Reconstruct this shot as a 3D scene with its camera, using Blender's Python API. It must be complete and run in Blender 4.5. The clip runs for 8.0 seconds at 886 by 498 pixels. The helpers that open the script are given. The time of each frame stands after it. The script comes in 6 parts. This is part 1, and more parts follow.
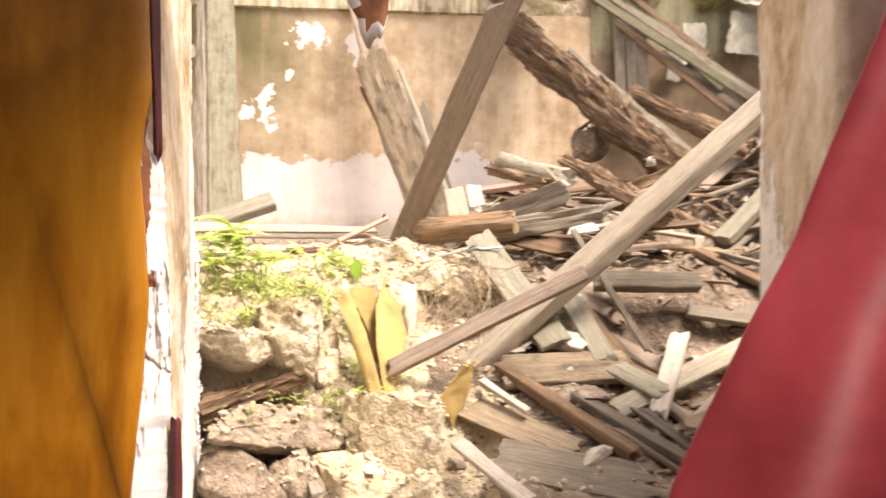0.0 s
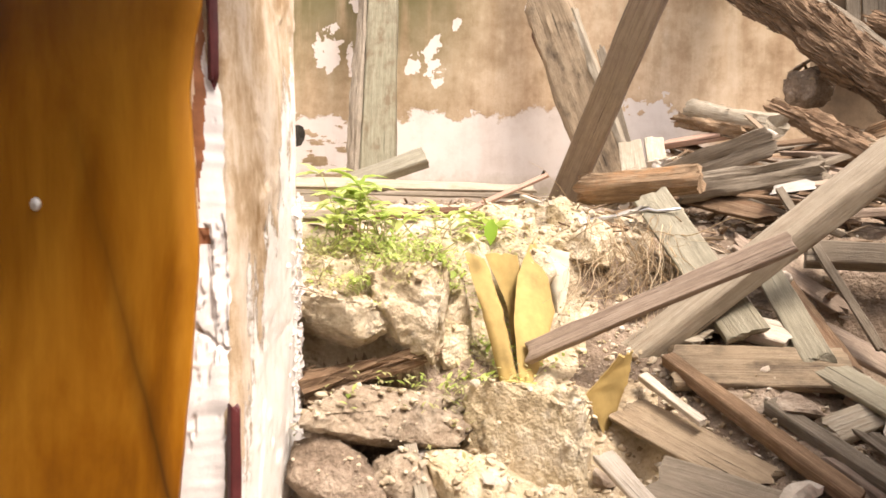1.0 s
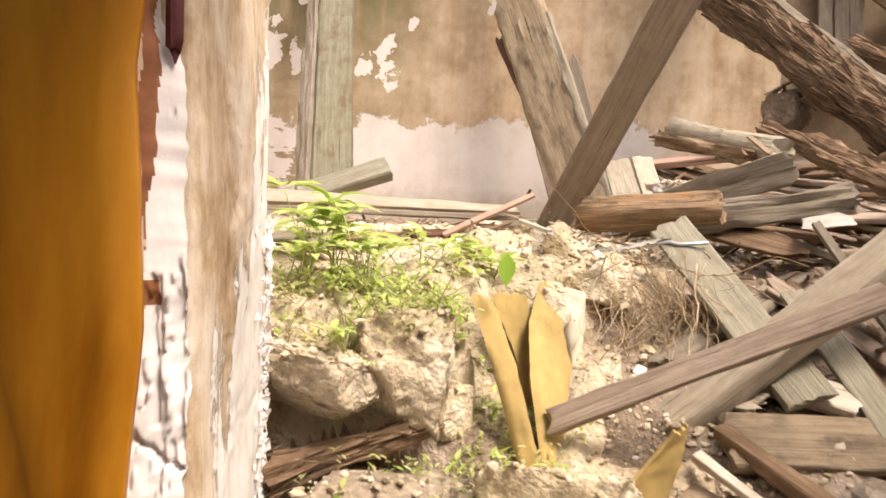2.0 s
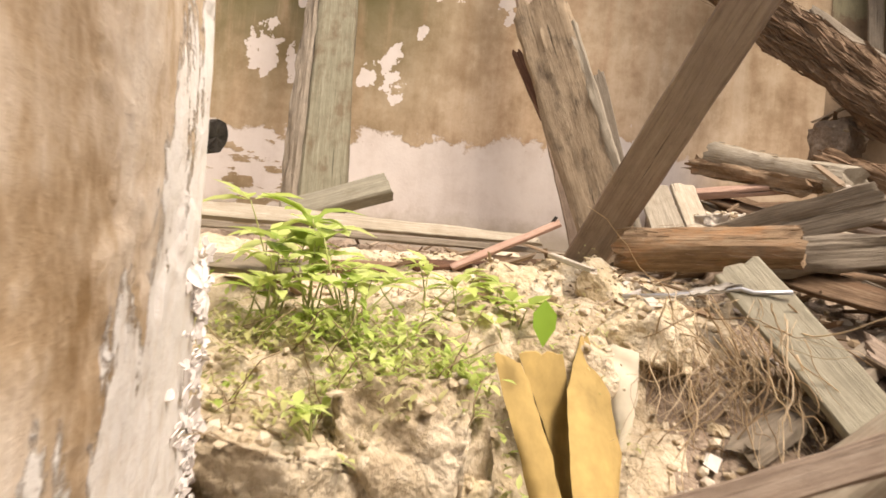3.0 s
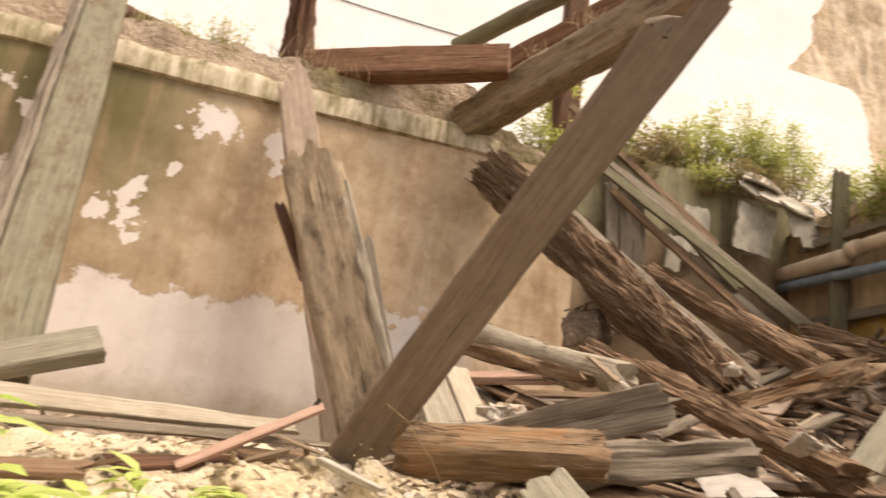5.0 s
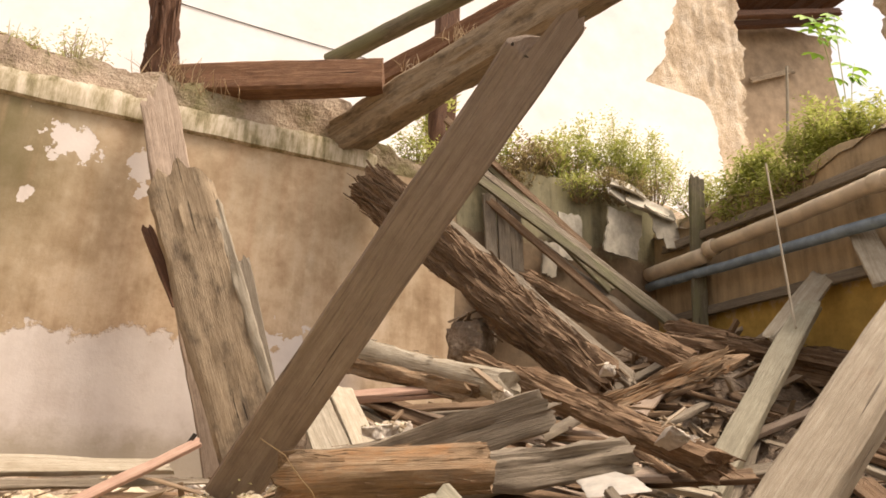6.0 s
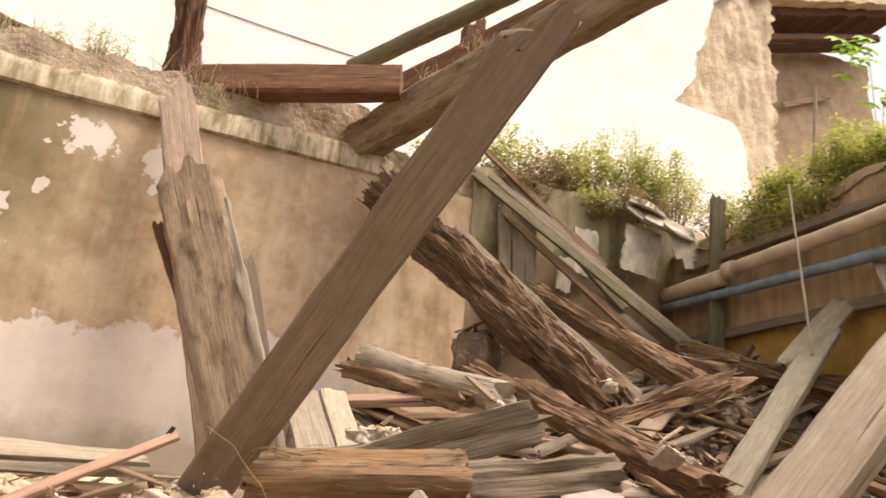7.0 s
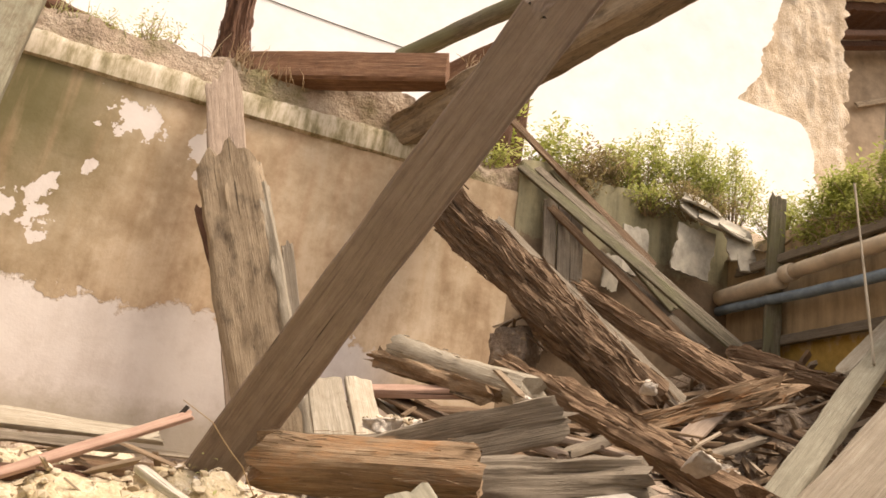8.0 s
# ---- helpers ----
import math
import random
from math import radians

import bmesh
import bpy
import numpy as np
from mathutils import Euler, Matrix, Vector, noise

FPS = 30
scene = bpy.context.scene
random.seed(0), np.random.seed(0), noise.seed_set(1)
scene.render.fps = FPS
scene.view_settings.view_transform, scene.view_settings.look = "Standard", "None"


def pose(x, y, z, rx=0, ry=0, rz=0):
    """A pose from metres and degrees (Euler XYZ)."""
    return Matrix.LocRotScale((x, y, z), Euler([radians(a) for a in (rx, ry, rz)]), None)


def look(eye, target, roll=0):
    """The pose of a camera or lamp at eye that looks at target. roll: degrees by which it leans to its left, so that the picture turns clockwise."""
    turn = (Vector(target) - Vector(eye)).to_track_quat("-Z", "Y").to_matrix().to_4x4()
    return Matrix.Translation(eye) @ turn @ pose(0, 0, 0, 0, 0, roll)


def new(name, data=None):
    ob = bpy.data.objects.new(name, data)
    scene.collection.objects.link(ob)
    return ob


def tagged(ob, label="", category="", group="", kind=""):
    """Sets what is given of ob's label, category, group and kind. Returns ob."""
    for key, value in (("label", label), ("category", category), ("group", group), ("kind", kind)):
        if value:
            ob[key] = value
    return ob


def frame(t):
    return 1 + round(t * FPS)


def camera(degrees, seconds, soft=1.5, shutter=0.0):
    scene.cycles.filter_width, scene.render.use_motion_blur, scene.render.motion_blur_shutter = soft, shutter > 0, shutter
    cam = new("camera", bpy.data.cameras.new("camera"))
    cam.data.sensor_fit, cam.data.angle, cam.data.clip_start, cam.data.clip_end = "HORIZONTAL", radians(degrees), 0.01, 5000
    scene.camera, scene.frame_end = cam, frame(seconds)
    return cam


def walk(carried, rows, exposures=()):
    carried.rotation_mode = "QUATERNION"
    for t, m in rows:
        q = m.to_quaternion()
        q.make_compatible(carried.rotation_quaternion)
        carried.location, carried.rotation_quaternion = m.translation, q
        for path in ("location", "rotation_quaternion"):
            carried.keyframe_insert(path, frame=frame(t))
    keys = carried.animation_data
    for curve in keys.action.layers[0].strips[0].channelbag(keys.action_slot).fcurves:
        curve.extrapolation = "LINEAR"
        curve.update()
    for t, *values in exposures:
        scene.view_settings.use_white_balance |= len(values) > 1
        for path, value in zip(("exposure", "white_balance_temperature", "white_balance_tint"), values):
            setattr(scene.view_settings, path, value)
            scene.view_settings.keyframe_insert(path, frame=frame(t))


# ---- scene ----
cam = camera(64.5, 8.0, 1.6, 0.4)
PATH = [
    (0, (0.031, 0.003, 1.406), (0.024, 2.002, 1.42), 0.4),
    (0.5, (0.128, 0.269, 1.375), (-0.199, 2.242, 1.378), -1.3),
    (1, (0.141, 0.483, 1.384), (-0.395, 2.408, 1.296), 1.4),
    (1.5, (-0.033, 0.681, 1.387), (-0.497, 2.625, 1.318), 2.4),
    (1.7, (-0.11, 0.756, 1.421), (-0.453, 2.726, 1.355), 2.0),
    (3, (-0.29, 1.339, 1.447), (-0.607, 3.314, 1.468), 5.3),
    (3.5, (-0.382, 1.57, 1.468), (-0.565, 3.558, 1.582), 6.8),
    (4, (-0.412, 1.689, 1.522), (-0.4, 3.652, 1.902), 11.3),
    (4.5, (-0.403, 1.749, 1.53), (-0.217, 3.671, 2.049), 11.1),
    (5, (-0.377, 1.75, 1.522), (-0.035, 3.642, 2.073), 7.5),
    (5.2, (-0.362, 1.747, 1.506), (0.119, 3.603, 2.078), 6.2),
    (6.3, (-0.35, 1.751, 1.551), (0.315, 3.525, 2.192), 2.4),
    (6.5, (-0.33, 1.745, 1.541), (0.318, 3.515, 2.21), 4.1),
    (7, (-0.245, 1.775, 1.526), (0.324, 3.58, 2.173), 5.3),
    (7.5, (-0.161, 1.791, 1.528), (0.253, 3.646, 2.15), 8.1),
    (8, (-0.137, 1.837, 1.527), (0.284, 3.689, 2.152), 8.5),
]
EXPOSURE = [(0, 1.4, 6900, 18), (1.3, 1.1, 6900, 18), (3.0, 0.7, 7200, 18), (3.6, 0.6, 7300, 18), (4.5, 0.62, 7500, 18), (8, 0.67, 7500, 18)]
walk(cam, [(t, look(eye, target, roll)) for t, eye, target, roll in PATH], EXPOSURE)

# ---------------------------------------------------------------- light
world = bpy.data.worlds.new("sky")
scene.world = world
world.use_nodes = True
wn = world.node_tree
sky = wn.nodes.new("ShaderNodeTexSky")
sky.sky_type, sky.sun_disc = "NISHITA", False
sky.sun_elevation, sky.sun_rotation = radians(60), radians(122)
sky.air_density, sky.dust_density, sky.ozone_density = 1.0, 4.0, 0.6
haze = wn.nodes.new("ShaderNodeHueSaturation")
haze.inputs["Saturation"].default_value = 0.25
wn.links.new(sky.outputs[0], haze.inputs["Color"])
wn.links.new(haze.outputs[0], wn.nodes["Background"].inputs[0])
wn.nodes["Background"].inputs[1].default_value = 0.17
sun = new("sun", bpy.data.lights.new("sun", "SUN"))
sun.data.energy, sun.data.angle, sun.data.color = 2.6, radians(22), (1.0, 0.93, 0.82)
sun.matrix_world = look((5.2, -3.4, 11), (0, 0, 0))


# ---------------------------------------------------------------- materials
def rgb(c):
    return (c[0], c[1], c[2], 1.0)


class Mat:
    """A node material with a few short-hands."""

    def __init__(self, name, rough=0.8, coords="Object"):
        self.m = bpy.data.materials.new(name)
        self.m.use_nodes = True
        self.n, self.l = self.m.node_tree.nodes, self.m.node_tree.links
        self.b = self.n["Principled BSDF"]
        self.b.inputs["Roughness"].default_value = rough
        self.b.inputs["Specular IOR Level"].default_value = 0.3
        self.tc = self.n.new("ShaderNodeTexCoord").outputs[coords]

    def mapped(self, scale, offset=None):
        mp = self.n.new("ShaderNodeMapping")
        mp.inputs["Scale"].default_value = scale
        if offset:
            mp.inputs["Location"].default_value = offset
        self.l.new(self.tc, mp.inputs[0])
        return mp.outputs[0]

    def shifted(self, scale):
        """Mapped coordinates with an offset that differs from object to object."""
        inf = self.n.new("ShaderNodeObjectInfo").outputs["Random"]
        mul = self.math("MULTIPLY", inf, 37.0)
        add = self.n.new("ShaderNodeVectorMath")
        add.operation = "ADD"
        self.l.new(self.mapped(scale), add.inputs[0])
        self.l.new(mul, add.inputs[1])
        return add.outputs[0]

    def noise(self, vec, scale=1.0, detail=5.0, rough=0.6, dist=0.0):
        nz = self.n.new("ShaderNodeTexNoise")
        nz.inputs["Scale"].default_value, nz.inputs["Detail"].default_value = scale, detail
        nz.inputs["Roughness"].default_value, nz.inputs["Distortion"].default_value = rough, dist
        self.l.new(vec, nz.inputs["Vector"])
        return nz.outputs["Fac"]

    def voronoi(self, vec, scale, out="Distance"):
        v = self.n.new("ShaderNodeTexVoronoi")
        v.inputs["Scale"].default_value = scale
        self.l.new(vec, v.inputs["Vector"])
        return v.outputs[out]

    def ramp(self, fac, stops):
        r = self.n.new("ShaderNodeValToRGB")
        e = r.color_ramp.elements
        while len(e) < len(stops):
            e.new(0.5)
        for el, (p, c) in zip(e, stops):
            el.position, el.color = p, rgb(c) if hasattr(c, "__len__") else (c, c, c, 1)
        self.l.new(fac, r.inputs[0])
        return r.outputs[0]

    def math(self, op, a, b=0.0, clamp=False):
        m = self.n.new("ShaderNodeMath")
        m.operation, m.use_clamp = op, clamp
        for v, i in ((a, 0), (b, 1)):
            if isinstance(v, (int, float)):
                m.inputs[i].default_value = v
            else:
                self.l.new(v, m.inputs[i])
        return m.outputs[0]

    def mix(self, fac, a, b, mode="MIX"):
        m = self.n.new("ShaderNodeMix")
        m.data_type, m.blend_type = "RGBA", mode
        for v, i in ((fac, 0), (a, 6), (b, 7)):
            if isinstance(v, (int, float)):
                m.inputs[i].default_value = v
            elif isinstance(v, tuple):
                m.inputs[i].default_value = rgb(v)
            else:
                self.l.new(v, m.inputs[i])
        return m.outputs[2]

    def xyz(self):
        s = self.n.new("ShaderNodeSeparateXYZ")
        self.l.new(self.tc, s.inputs[0])
        return s.outputs

    def color(self, c):
        if isinstance(c, tuple):
            self.b.inputs["Base Color"].default_value = rgb(c)
        else:
            self.l.new(c, self.b.inputs["Base Color"])
        return self

    def bump(self, h, strength=0.5, distance=0.01):
        b = self.n.new("ShaderNodeBump")
        b.inputs["Strength"].default_value, b.inputs["Distance"].default_value = strength, distance
        self.l.new(h, b.inputs["Height"])
        self.l.new(b.outputs[0], self.b.inputs["Normal"])
        return self


def wood(name, dark, mid, light, stain=(0.05, 0.035, 0.025), green=None, rough=0.85, grain=1.0, stained=0.55, streak=0.5):
    """Weathered timber; the grain runs along the object's x axis."""
    w = Mat(name, rough)
    v = w.shifted((1.0, 24 * grain, 24 * grain))
    g = w.noise(v, 3.0, 8, 0.65, 0.6)
    f = w.noise(w.shifted((3.0, 150, 150)), 1.6, 4, 0.7)
    col = w.ramp(w.math("ADD", w.math("MULTIPLY", g, 0.55), w.math("MULTIPLY", f, 0.45)), [(0.26, dark), (0.5, mid), (0.74, light)])
    big = w.noise(w.shifted((3.5, 8, 8)), 1.7, 6, 0.7)
    blot = w.noise(w.shifted((9, 14, 14)), 2.0, 6, 0.7)
    col = w.mix(w.ramp(blot, [(0.35, 0.35), (0.6, 0.0)]), col, dark)
    col = w.mix(w.ramp(big, [(stained, 0.0), (stained + 0.18, streak)]), col, stain)
    if green:
        gm = w.noise(w.shifted((1.2, 4, 4)), 2.3, 5, 0.6)
        col = w.mix(w.ramp(gm, [(0.42, 0.0), (0.62, 0.75)]), col, green)
    rnd = w.n.new("ShaderNodeObjectInfo").outputs["Random"]
    hsv = w.n.new("ShaderNodeHueSaturation")
    w.l.new(w.math("ADD", w.math("MULTIPLY", rnd, 0.35), 0.82), hsv.inputs["Value"])
    w.l.new(col, hsv.inputs["Color"])
    crack = w.noise(w.shifted((0.7, 42, 42)), 2.0, 3, 0.5, 0.4)
    slit = w.ramp(crack, [(0.27, 0.0), (0.33, 1.0)])
    w.color(w.mix(w.math("MULTIPLY", w.math("SUBTRACT", 1.0, slit), 0.75), hsv.outputs[0], (0.02, 0.014, 0.01)))
    w.bump(w.math("ADD", w.math("MULTIPLY", f, 0.5), w.math("ADD", w.math("MULTIPLY", g, 0.7), w.math("MULTIPLY", slit, 0.9))), 0.9, 0.008)
    return w.m


def earth(name, dark, mid, light, pebble=26.0, bumpy=0.9, moss=None):
    """Broken adobe and lime rubble."""
    e = Mat(name, 0.95)
    v = e.mapped((1, 1, 1))
    a = e.noise(v, 5.0, 9, 0.68)
    b = e.noise(v, 60.0, 4, 0.7)
    p = e.voronoi(v, pebble)
    p2 = e.voronoi(v, pebble * 3.1)
    col = e.ramp(e.math("ADD", e.math("MULTIPLY", a, 0.7), e.math("MULTIPLY", b, 0.3)), [(0.34, dark), (0.5, mid), (0.64, light)])
    chips = e.voronoi(v, pebble * 0.9, "Color")
    sep = e.n.new("ShaderNodeSeparateColor")
    e.l.new(chips, sep.inputs[0])
    chip = e.math("MULTIPLY", e.ramp(sep.outputs[0], [(0.8, 0.0), (0.84, 1.0)]), e.ramp(p, [(0.2, 1.0), (0.4, 0.0)]))
    col = e.mix(e.math("MULTIPLY", chip, 0.7), col, light)
    if moss:
        mm = e.noise(v, 3.3, 6, 0.65)
        col = e.mix(e.ramp(mm, [(0.5, 0.0), (0.66, 0.7)]), col, moss)
    e.color(col)
    h = e.math("ADD", e.math("MULTIPLY", a, 1.3), e.math("ADD", e.math("MULTIPLY", b, 0.25), e.math("ADD", e.math("MULTIPLY", p, -0.35), e.math("MULTIPLY", p2, -0.15))))
    e.bump(h, bumpy, 0.03)
    return e.m


def leafmat(name, a, b, c):
    f = Mat(name, 0.55)
    geo = f.n.new("ShaderNodeNewGeometry").outputs["Random Per Island"]
    col = f.ramp(geo, [(0.0, a), (0.5, b), (1.0, c)])
    f.color(col)
    tr = f.n.new("ShaderNodeBsdfTranslucent")
    f.l.new(col, tr.inputs[0])
    mx = f.n.new("ShaderNodeMixShader")
    mx.inputs[0].default_value = 0.45
    f.l.new(f.b.outputs[0], mx.inputs[1])
    f.l.new(tr.outputs[0], mx.inputs[2])
    f.l.new(mx.outputs[0], f.n["Material Output"].inputs[0])
    return f.m


def plain(name, col, rough=0.7, vary=0.25, scale=18.0, metal=0.0, bump=0.2):
    p = Mat(name, rough)
    nz = p.noise(p.mapped((1, 1, 1)), scale, 6, 0.65)
    lo, hi = tuple(c * (1 - vary) for c in col), tuple(min(1.0, c * (1 + vary)) for c in col)
    p.color(p.ramp(nz, [(0.3, lo), (0.7, hi)]))
    p.b.inputs["Metallic"].default_value = metal
    p.bump(nz, bump, 0.004)
    return p.m


M_GREYBROWN = wood("weathered_brown_wood", (0.17, 0.122, 0.088), (0.345, 0.265, 0.2), (0.47, 0.385, 0.3), streak=0.35)
M_LOG = wood("hewn_log_wood", (0.18, 0.13, 0.08), (0.38, 0.29, 0.19), (0.52, 0.42, 0.29), stain=(0.06, 0.042, 0.028), stained=0.5, streak=0.7)
M_ROT = wood("rotten_wood", (0.05, 0.03, 0.017), (0.2, 0.125, 0.072), (0.42, 0.31, 0.2), stain=(0.15, 0.065, 0.028), grain=1.3, streak=0.5)
M_ORANGE = wood("decayed_orange_wood", (0.09, 0.055, 0.032), (0.27, 0.18, 0.105), (0.5, 0.4, 0.27), stain=(0.32, 0.15, 0.055), stained=0.53, streak=0.75)
M_GREY = wood("silver_grey_wood", (0.11, 0.09, 0.065), (0.225, 0.185, 0.135), (0.35, 0.3, 0.235))
M_GREEN = wood("green_painted_wood", (0.1, 0.085, 0.05), (0.18, 0.165, 0.11), (0.26, 0.245, 0.175), stain=(0.11, 0.075, 0.04), stained=0.48, streak=0.8)
M_GREENOLD = wood("mossy_slat_wood", (0.05, 0.042, 0.028), (0.17, 0.145, 0.095), (0.36, 0.32, 0.23), green=(0.18, 0.175, 0.09))
M_PALE = wood("pale_board_wood", (0.22, 0.18, 0.12), (0.38, 0.33, 0.25), (0.52, 0.47, 0.38), stain=(0.2, 0.14, 0.08))
M_WHITEWOOD = wood("limewashed_board_wood", (0.3, 0.25, 0.18), (0.52, 0.46, 0.38), (0.64, 0.58, 0.5), stain=(0.25, 0.18, 0.1), streak=0.45)
M_OLIVE = wood("grey_green_board_wood", (0.16, 0.14, 0.1), (0.3, 0.275, 0.2), (0.42, 0.39, 0.3), stain=(0.16, 0.11, 0.06), streak=0.4)
M_RUST = wood("red_brown_plank_wood", (0.06, 0.03, 0.016), (0.19, 0.095, 0.05), (0.36, 0.22, 0.13), stain=(0.3, 0.18, 0.09), streak=0.4)
M_DUSTY = wood("dusty_beam_wood", (0.17, 0.135, 0.095), (0.32, 0.27, 0.2), (0.45, 0.395, 0.31), stain=(0.2, 0.13, 0.08), streak=0.5)
M_PINK = wood("pink_brown_wood", (0.27, 0.16, 0.11), (0.42, 0.27, 0.2), (0.52, 0.37, 0.28), streak=0.2)
M_DARK = wood("dark_red_wood", (0.04, 0.02, 0.012), (0.115, 0.055, 0.03), (0.23, 0.125, 0.07), streak=0.3)
M_CHAR = wood("charred_wood", (0.012, 0.01, 0.008), (0.03, 0.024, 0.018), (0.07, 0.055, 0.04))
WOODS = {"brown": M_GREYBROWN, "log": M_LOG, "rot": M_ROT, "orange": M_ORANGE, "grey": M_GREY, "green": M_GREEN, "mossy": M_GREENOLD, "pale": M_PALE, "white": M_WHITEWOOD, "olive": M_OLIVE, "rust": M_RUST, "dusty": M_DUSTY, "pink": M_PINK, "dark": M_DARK, "char": M_CHAR}
M_RUBBLE = earth("adobe_rubble", (0.29, 0.215, 0.13), (0.52, 0.425, 0.29), (0.7, 0.61, 0.46))
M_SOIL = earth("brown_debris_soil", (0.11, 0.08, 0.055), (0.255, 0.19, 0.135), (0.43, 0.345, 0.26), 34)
M_STONE = earth("cream_adobe_lump", (0.4, 0.3, 0.17), (0.64, 0.53, 0.35), (0.78, 0.7, 0.55), 30)
M_STONE2 = earth("grey_brown_clod", (0.19, 0.14, 0.1), (0.33, 0.26, 0.195), (0.5, 0.42, 0.33), 24)
M_LIME = earth("lime_plaster_flake", (0.4, 0.35, 0.28), (0.56, 0.5, 0.42), (0.7, 0.65, 0.58), 22, 0.6)
M_ADOBE = earth("broken_adobe_wall", (0.4, 0.29, 0.18), (0.6, 0.48, 0.34), (0.76, 0.67, 0.54), 46, 0.7)
M_COPING = earth("eroded_coping", (0.22, 0.165, 0.115), (0.4, 0.31, 0.225), (0.54, 0.45, 0.34), 20, moss=(0.16, 0.15, 0.05))
M_LEAF = leafmat("fresh_weed_leaf", (0.34, 0.46, 0.1), (0.5, 0.6, 0.17), (0.64, 0.7, 0.3))
M_LEAFDRY = leafmat("sparse_weed_leaf", (0.36, 0.36, 0.15), (0.48, 0.48, 0.2), (0.62, 0.57, 0.34))
M_BUSH = leafmat("shrub_leaf", (0.24, 0.28, 0.06), (0.42, 0.45, 0.12), (0.6, 0.6, 0.24))
M_BUSHDRY = leafmat("dry_shrub_leaf", (0.18, 0.13, 0.07), (0.27, 0.21, 0.1), (0.36, 0.3, 0.13))
M_VINE = leafmat("vine_leaf", (0.16, 0.34, 0.03), (0.26, 0.46, 0.05), (0.38, 0.55, 0.09))
M_STEM = plain("green_stem", (0.36, 0.38, 0.15), 0.7)
M_TWIG = plain("dry_twig", (0.3, 0.22, 0.13), 0.85)
M_ROOT = leafmat("dry_root_fibre", (0.36, 0.25, 0.14), (0.55, 0.42, 0.26), (0.74, 0.62, 0.44))
M_FOAM = plain("yellow_foam_sheet", (0.39, 0.275, 0.1), 0.85, 0.32, 7.0, 0.0, 0.3)
M_FOAMPALE = plain("pale_foam_skin", (0.7, 0.64, 0.5), 0.7, 0.12, 14)
M_METAL = plain("galvanised_strip", (0.55, 0.56, 0.58), 0.4, 0.12, 40, 0.7)
M_SHEET = plain("grey_roof_sheet", (0.42, 0.385, 0.31), 0.8, 0.45, 7)
M_PIPE = plain("beige_pipe", (0.56, 0.46, 0.33), 0.5, 0.2, 8)
M_BLUE = plain("faded_blue_pipe", (0.2, 0.26, 0.31), 0.5, 0.35, 10)
M_PVC = plain("off_white_plastic", (0.42, 0.39, 0.34), 0.5, 0.28, 16)
M_MAROON = plain("maroon_painted_wood", (0.09, 0.02, 0.02), 0.5, 0.3, 25)
M_STEEL = plain("nail_steel", (0.8, 0.79, 0.76), 0.4, 0.1, 40, 0.3)
M_WIRE = plain("dark_wire", (0.05, 0.045, 0.04), 0.6)


def cloth():
    c = Mat("red_ribbed_cloth", 0.9)
    w = c.n.new("ShaderNodeTexWave")
    w.inputs["Scale"].default_value, w.inputs["Distortion"].default_value = 90.0, 0.6
    c.l.new(c.mapped((1, 0.2, 0.25)), w.inputs["Vector"])
    nz = c.noise(c.mapped((1, 1, 1)), 7.0, 4, 0.6)
    c.color(c.ramp(nz, [(0.3, (0.25, 0.015, 0.024)), (0.7, (0.38, 0.03, 0.04))]))
    c.b.inputs["Sheen Weight"].default_value = 0.3
    return c.bump(w.outputs["Fac"], 0.35, 0.002).m


def ochre_panel():
    o = Mat("ochre_varnished_panel", 0.42)
    a = o.noise(o.mapped((2.2, 1, 0.7)), 2.2, 6, 0.6, 0.6)
    b = o.noise(o.mapped((14, 1, 2.2)), 2.0, 4, 0.6)
    col = o.ramp(o.math("ADD", o.math("MULTIPLY", a, 0.8), o.math("MULTIPLY", b, 0.2)), [(0.32, (0.14, 0.043, 0.003)), (0.5, (0.34, 0.125, 0.006)), (0.68, (0.51, 0.225, 0.02))])
    x, y, z = o.xyz()
    drift = o.math("MULTIPLY", o.noise(o.mapped((1, 1, 1.0)), 3.0, 3, 0.5), 0.05)
    lean = o.math("ADD", o.math("MULTIPLY", z, 0.3), drift)
    seam = o.math("ABSOLUTE", o.math("ADD", o.math("ADD", x, lean), 0.445))
    fade = o.math("MULTIPLY", o.math("SUBTRACT", 1.7, z, True), 1.1)
    col = o.mix(o.math("MULTIPLY", o.ramp(seam, [(0.0, 1.0), (0.01, 0.6), (0.04, 0.0)]), fade), col, (0.06, 0.02, 0.003))
    dx, dz = o.math("ADD", x, 1.05), o.math("SUBTRACT", z, 2.1)
    ring = o.math("ADD", o.math("MULTIPLY", dx, dx), o.math("MULTIPLY", dz, dz))
    col = o.mix(o.ramp(ring, [(0.06, 0.0), (0.1, 0.45), (0.22, 0.0)]), col, (0.1, 0.03, 0.003))
    o.color(col)
    return o.bump(b, 0.2, 0.002).m


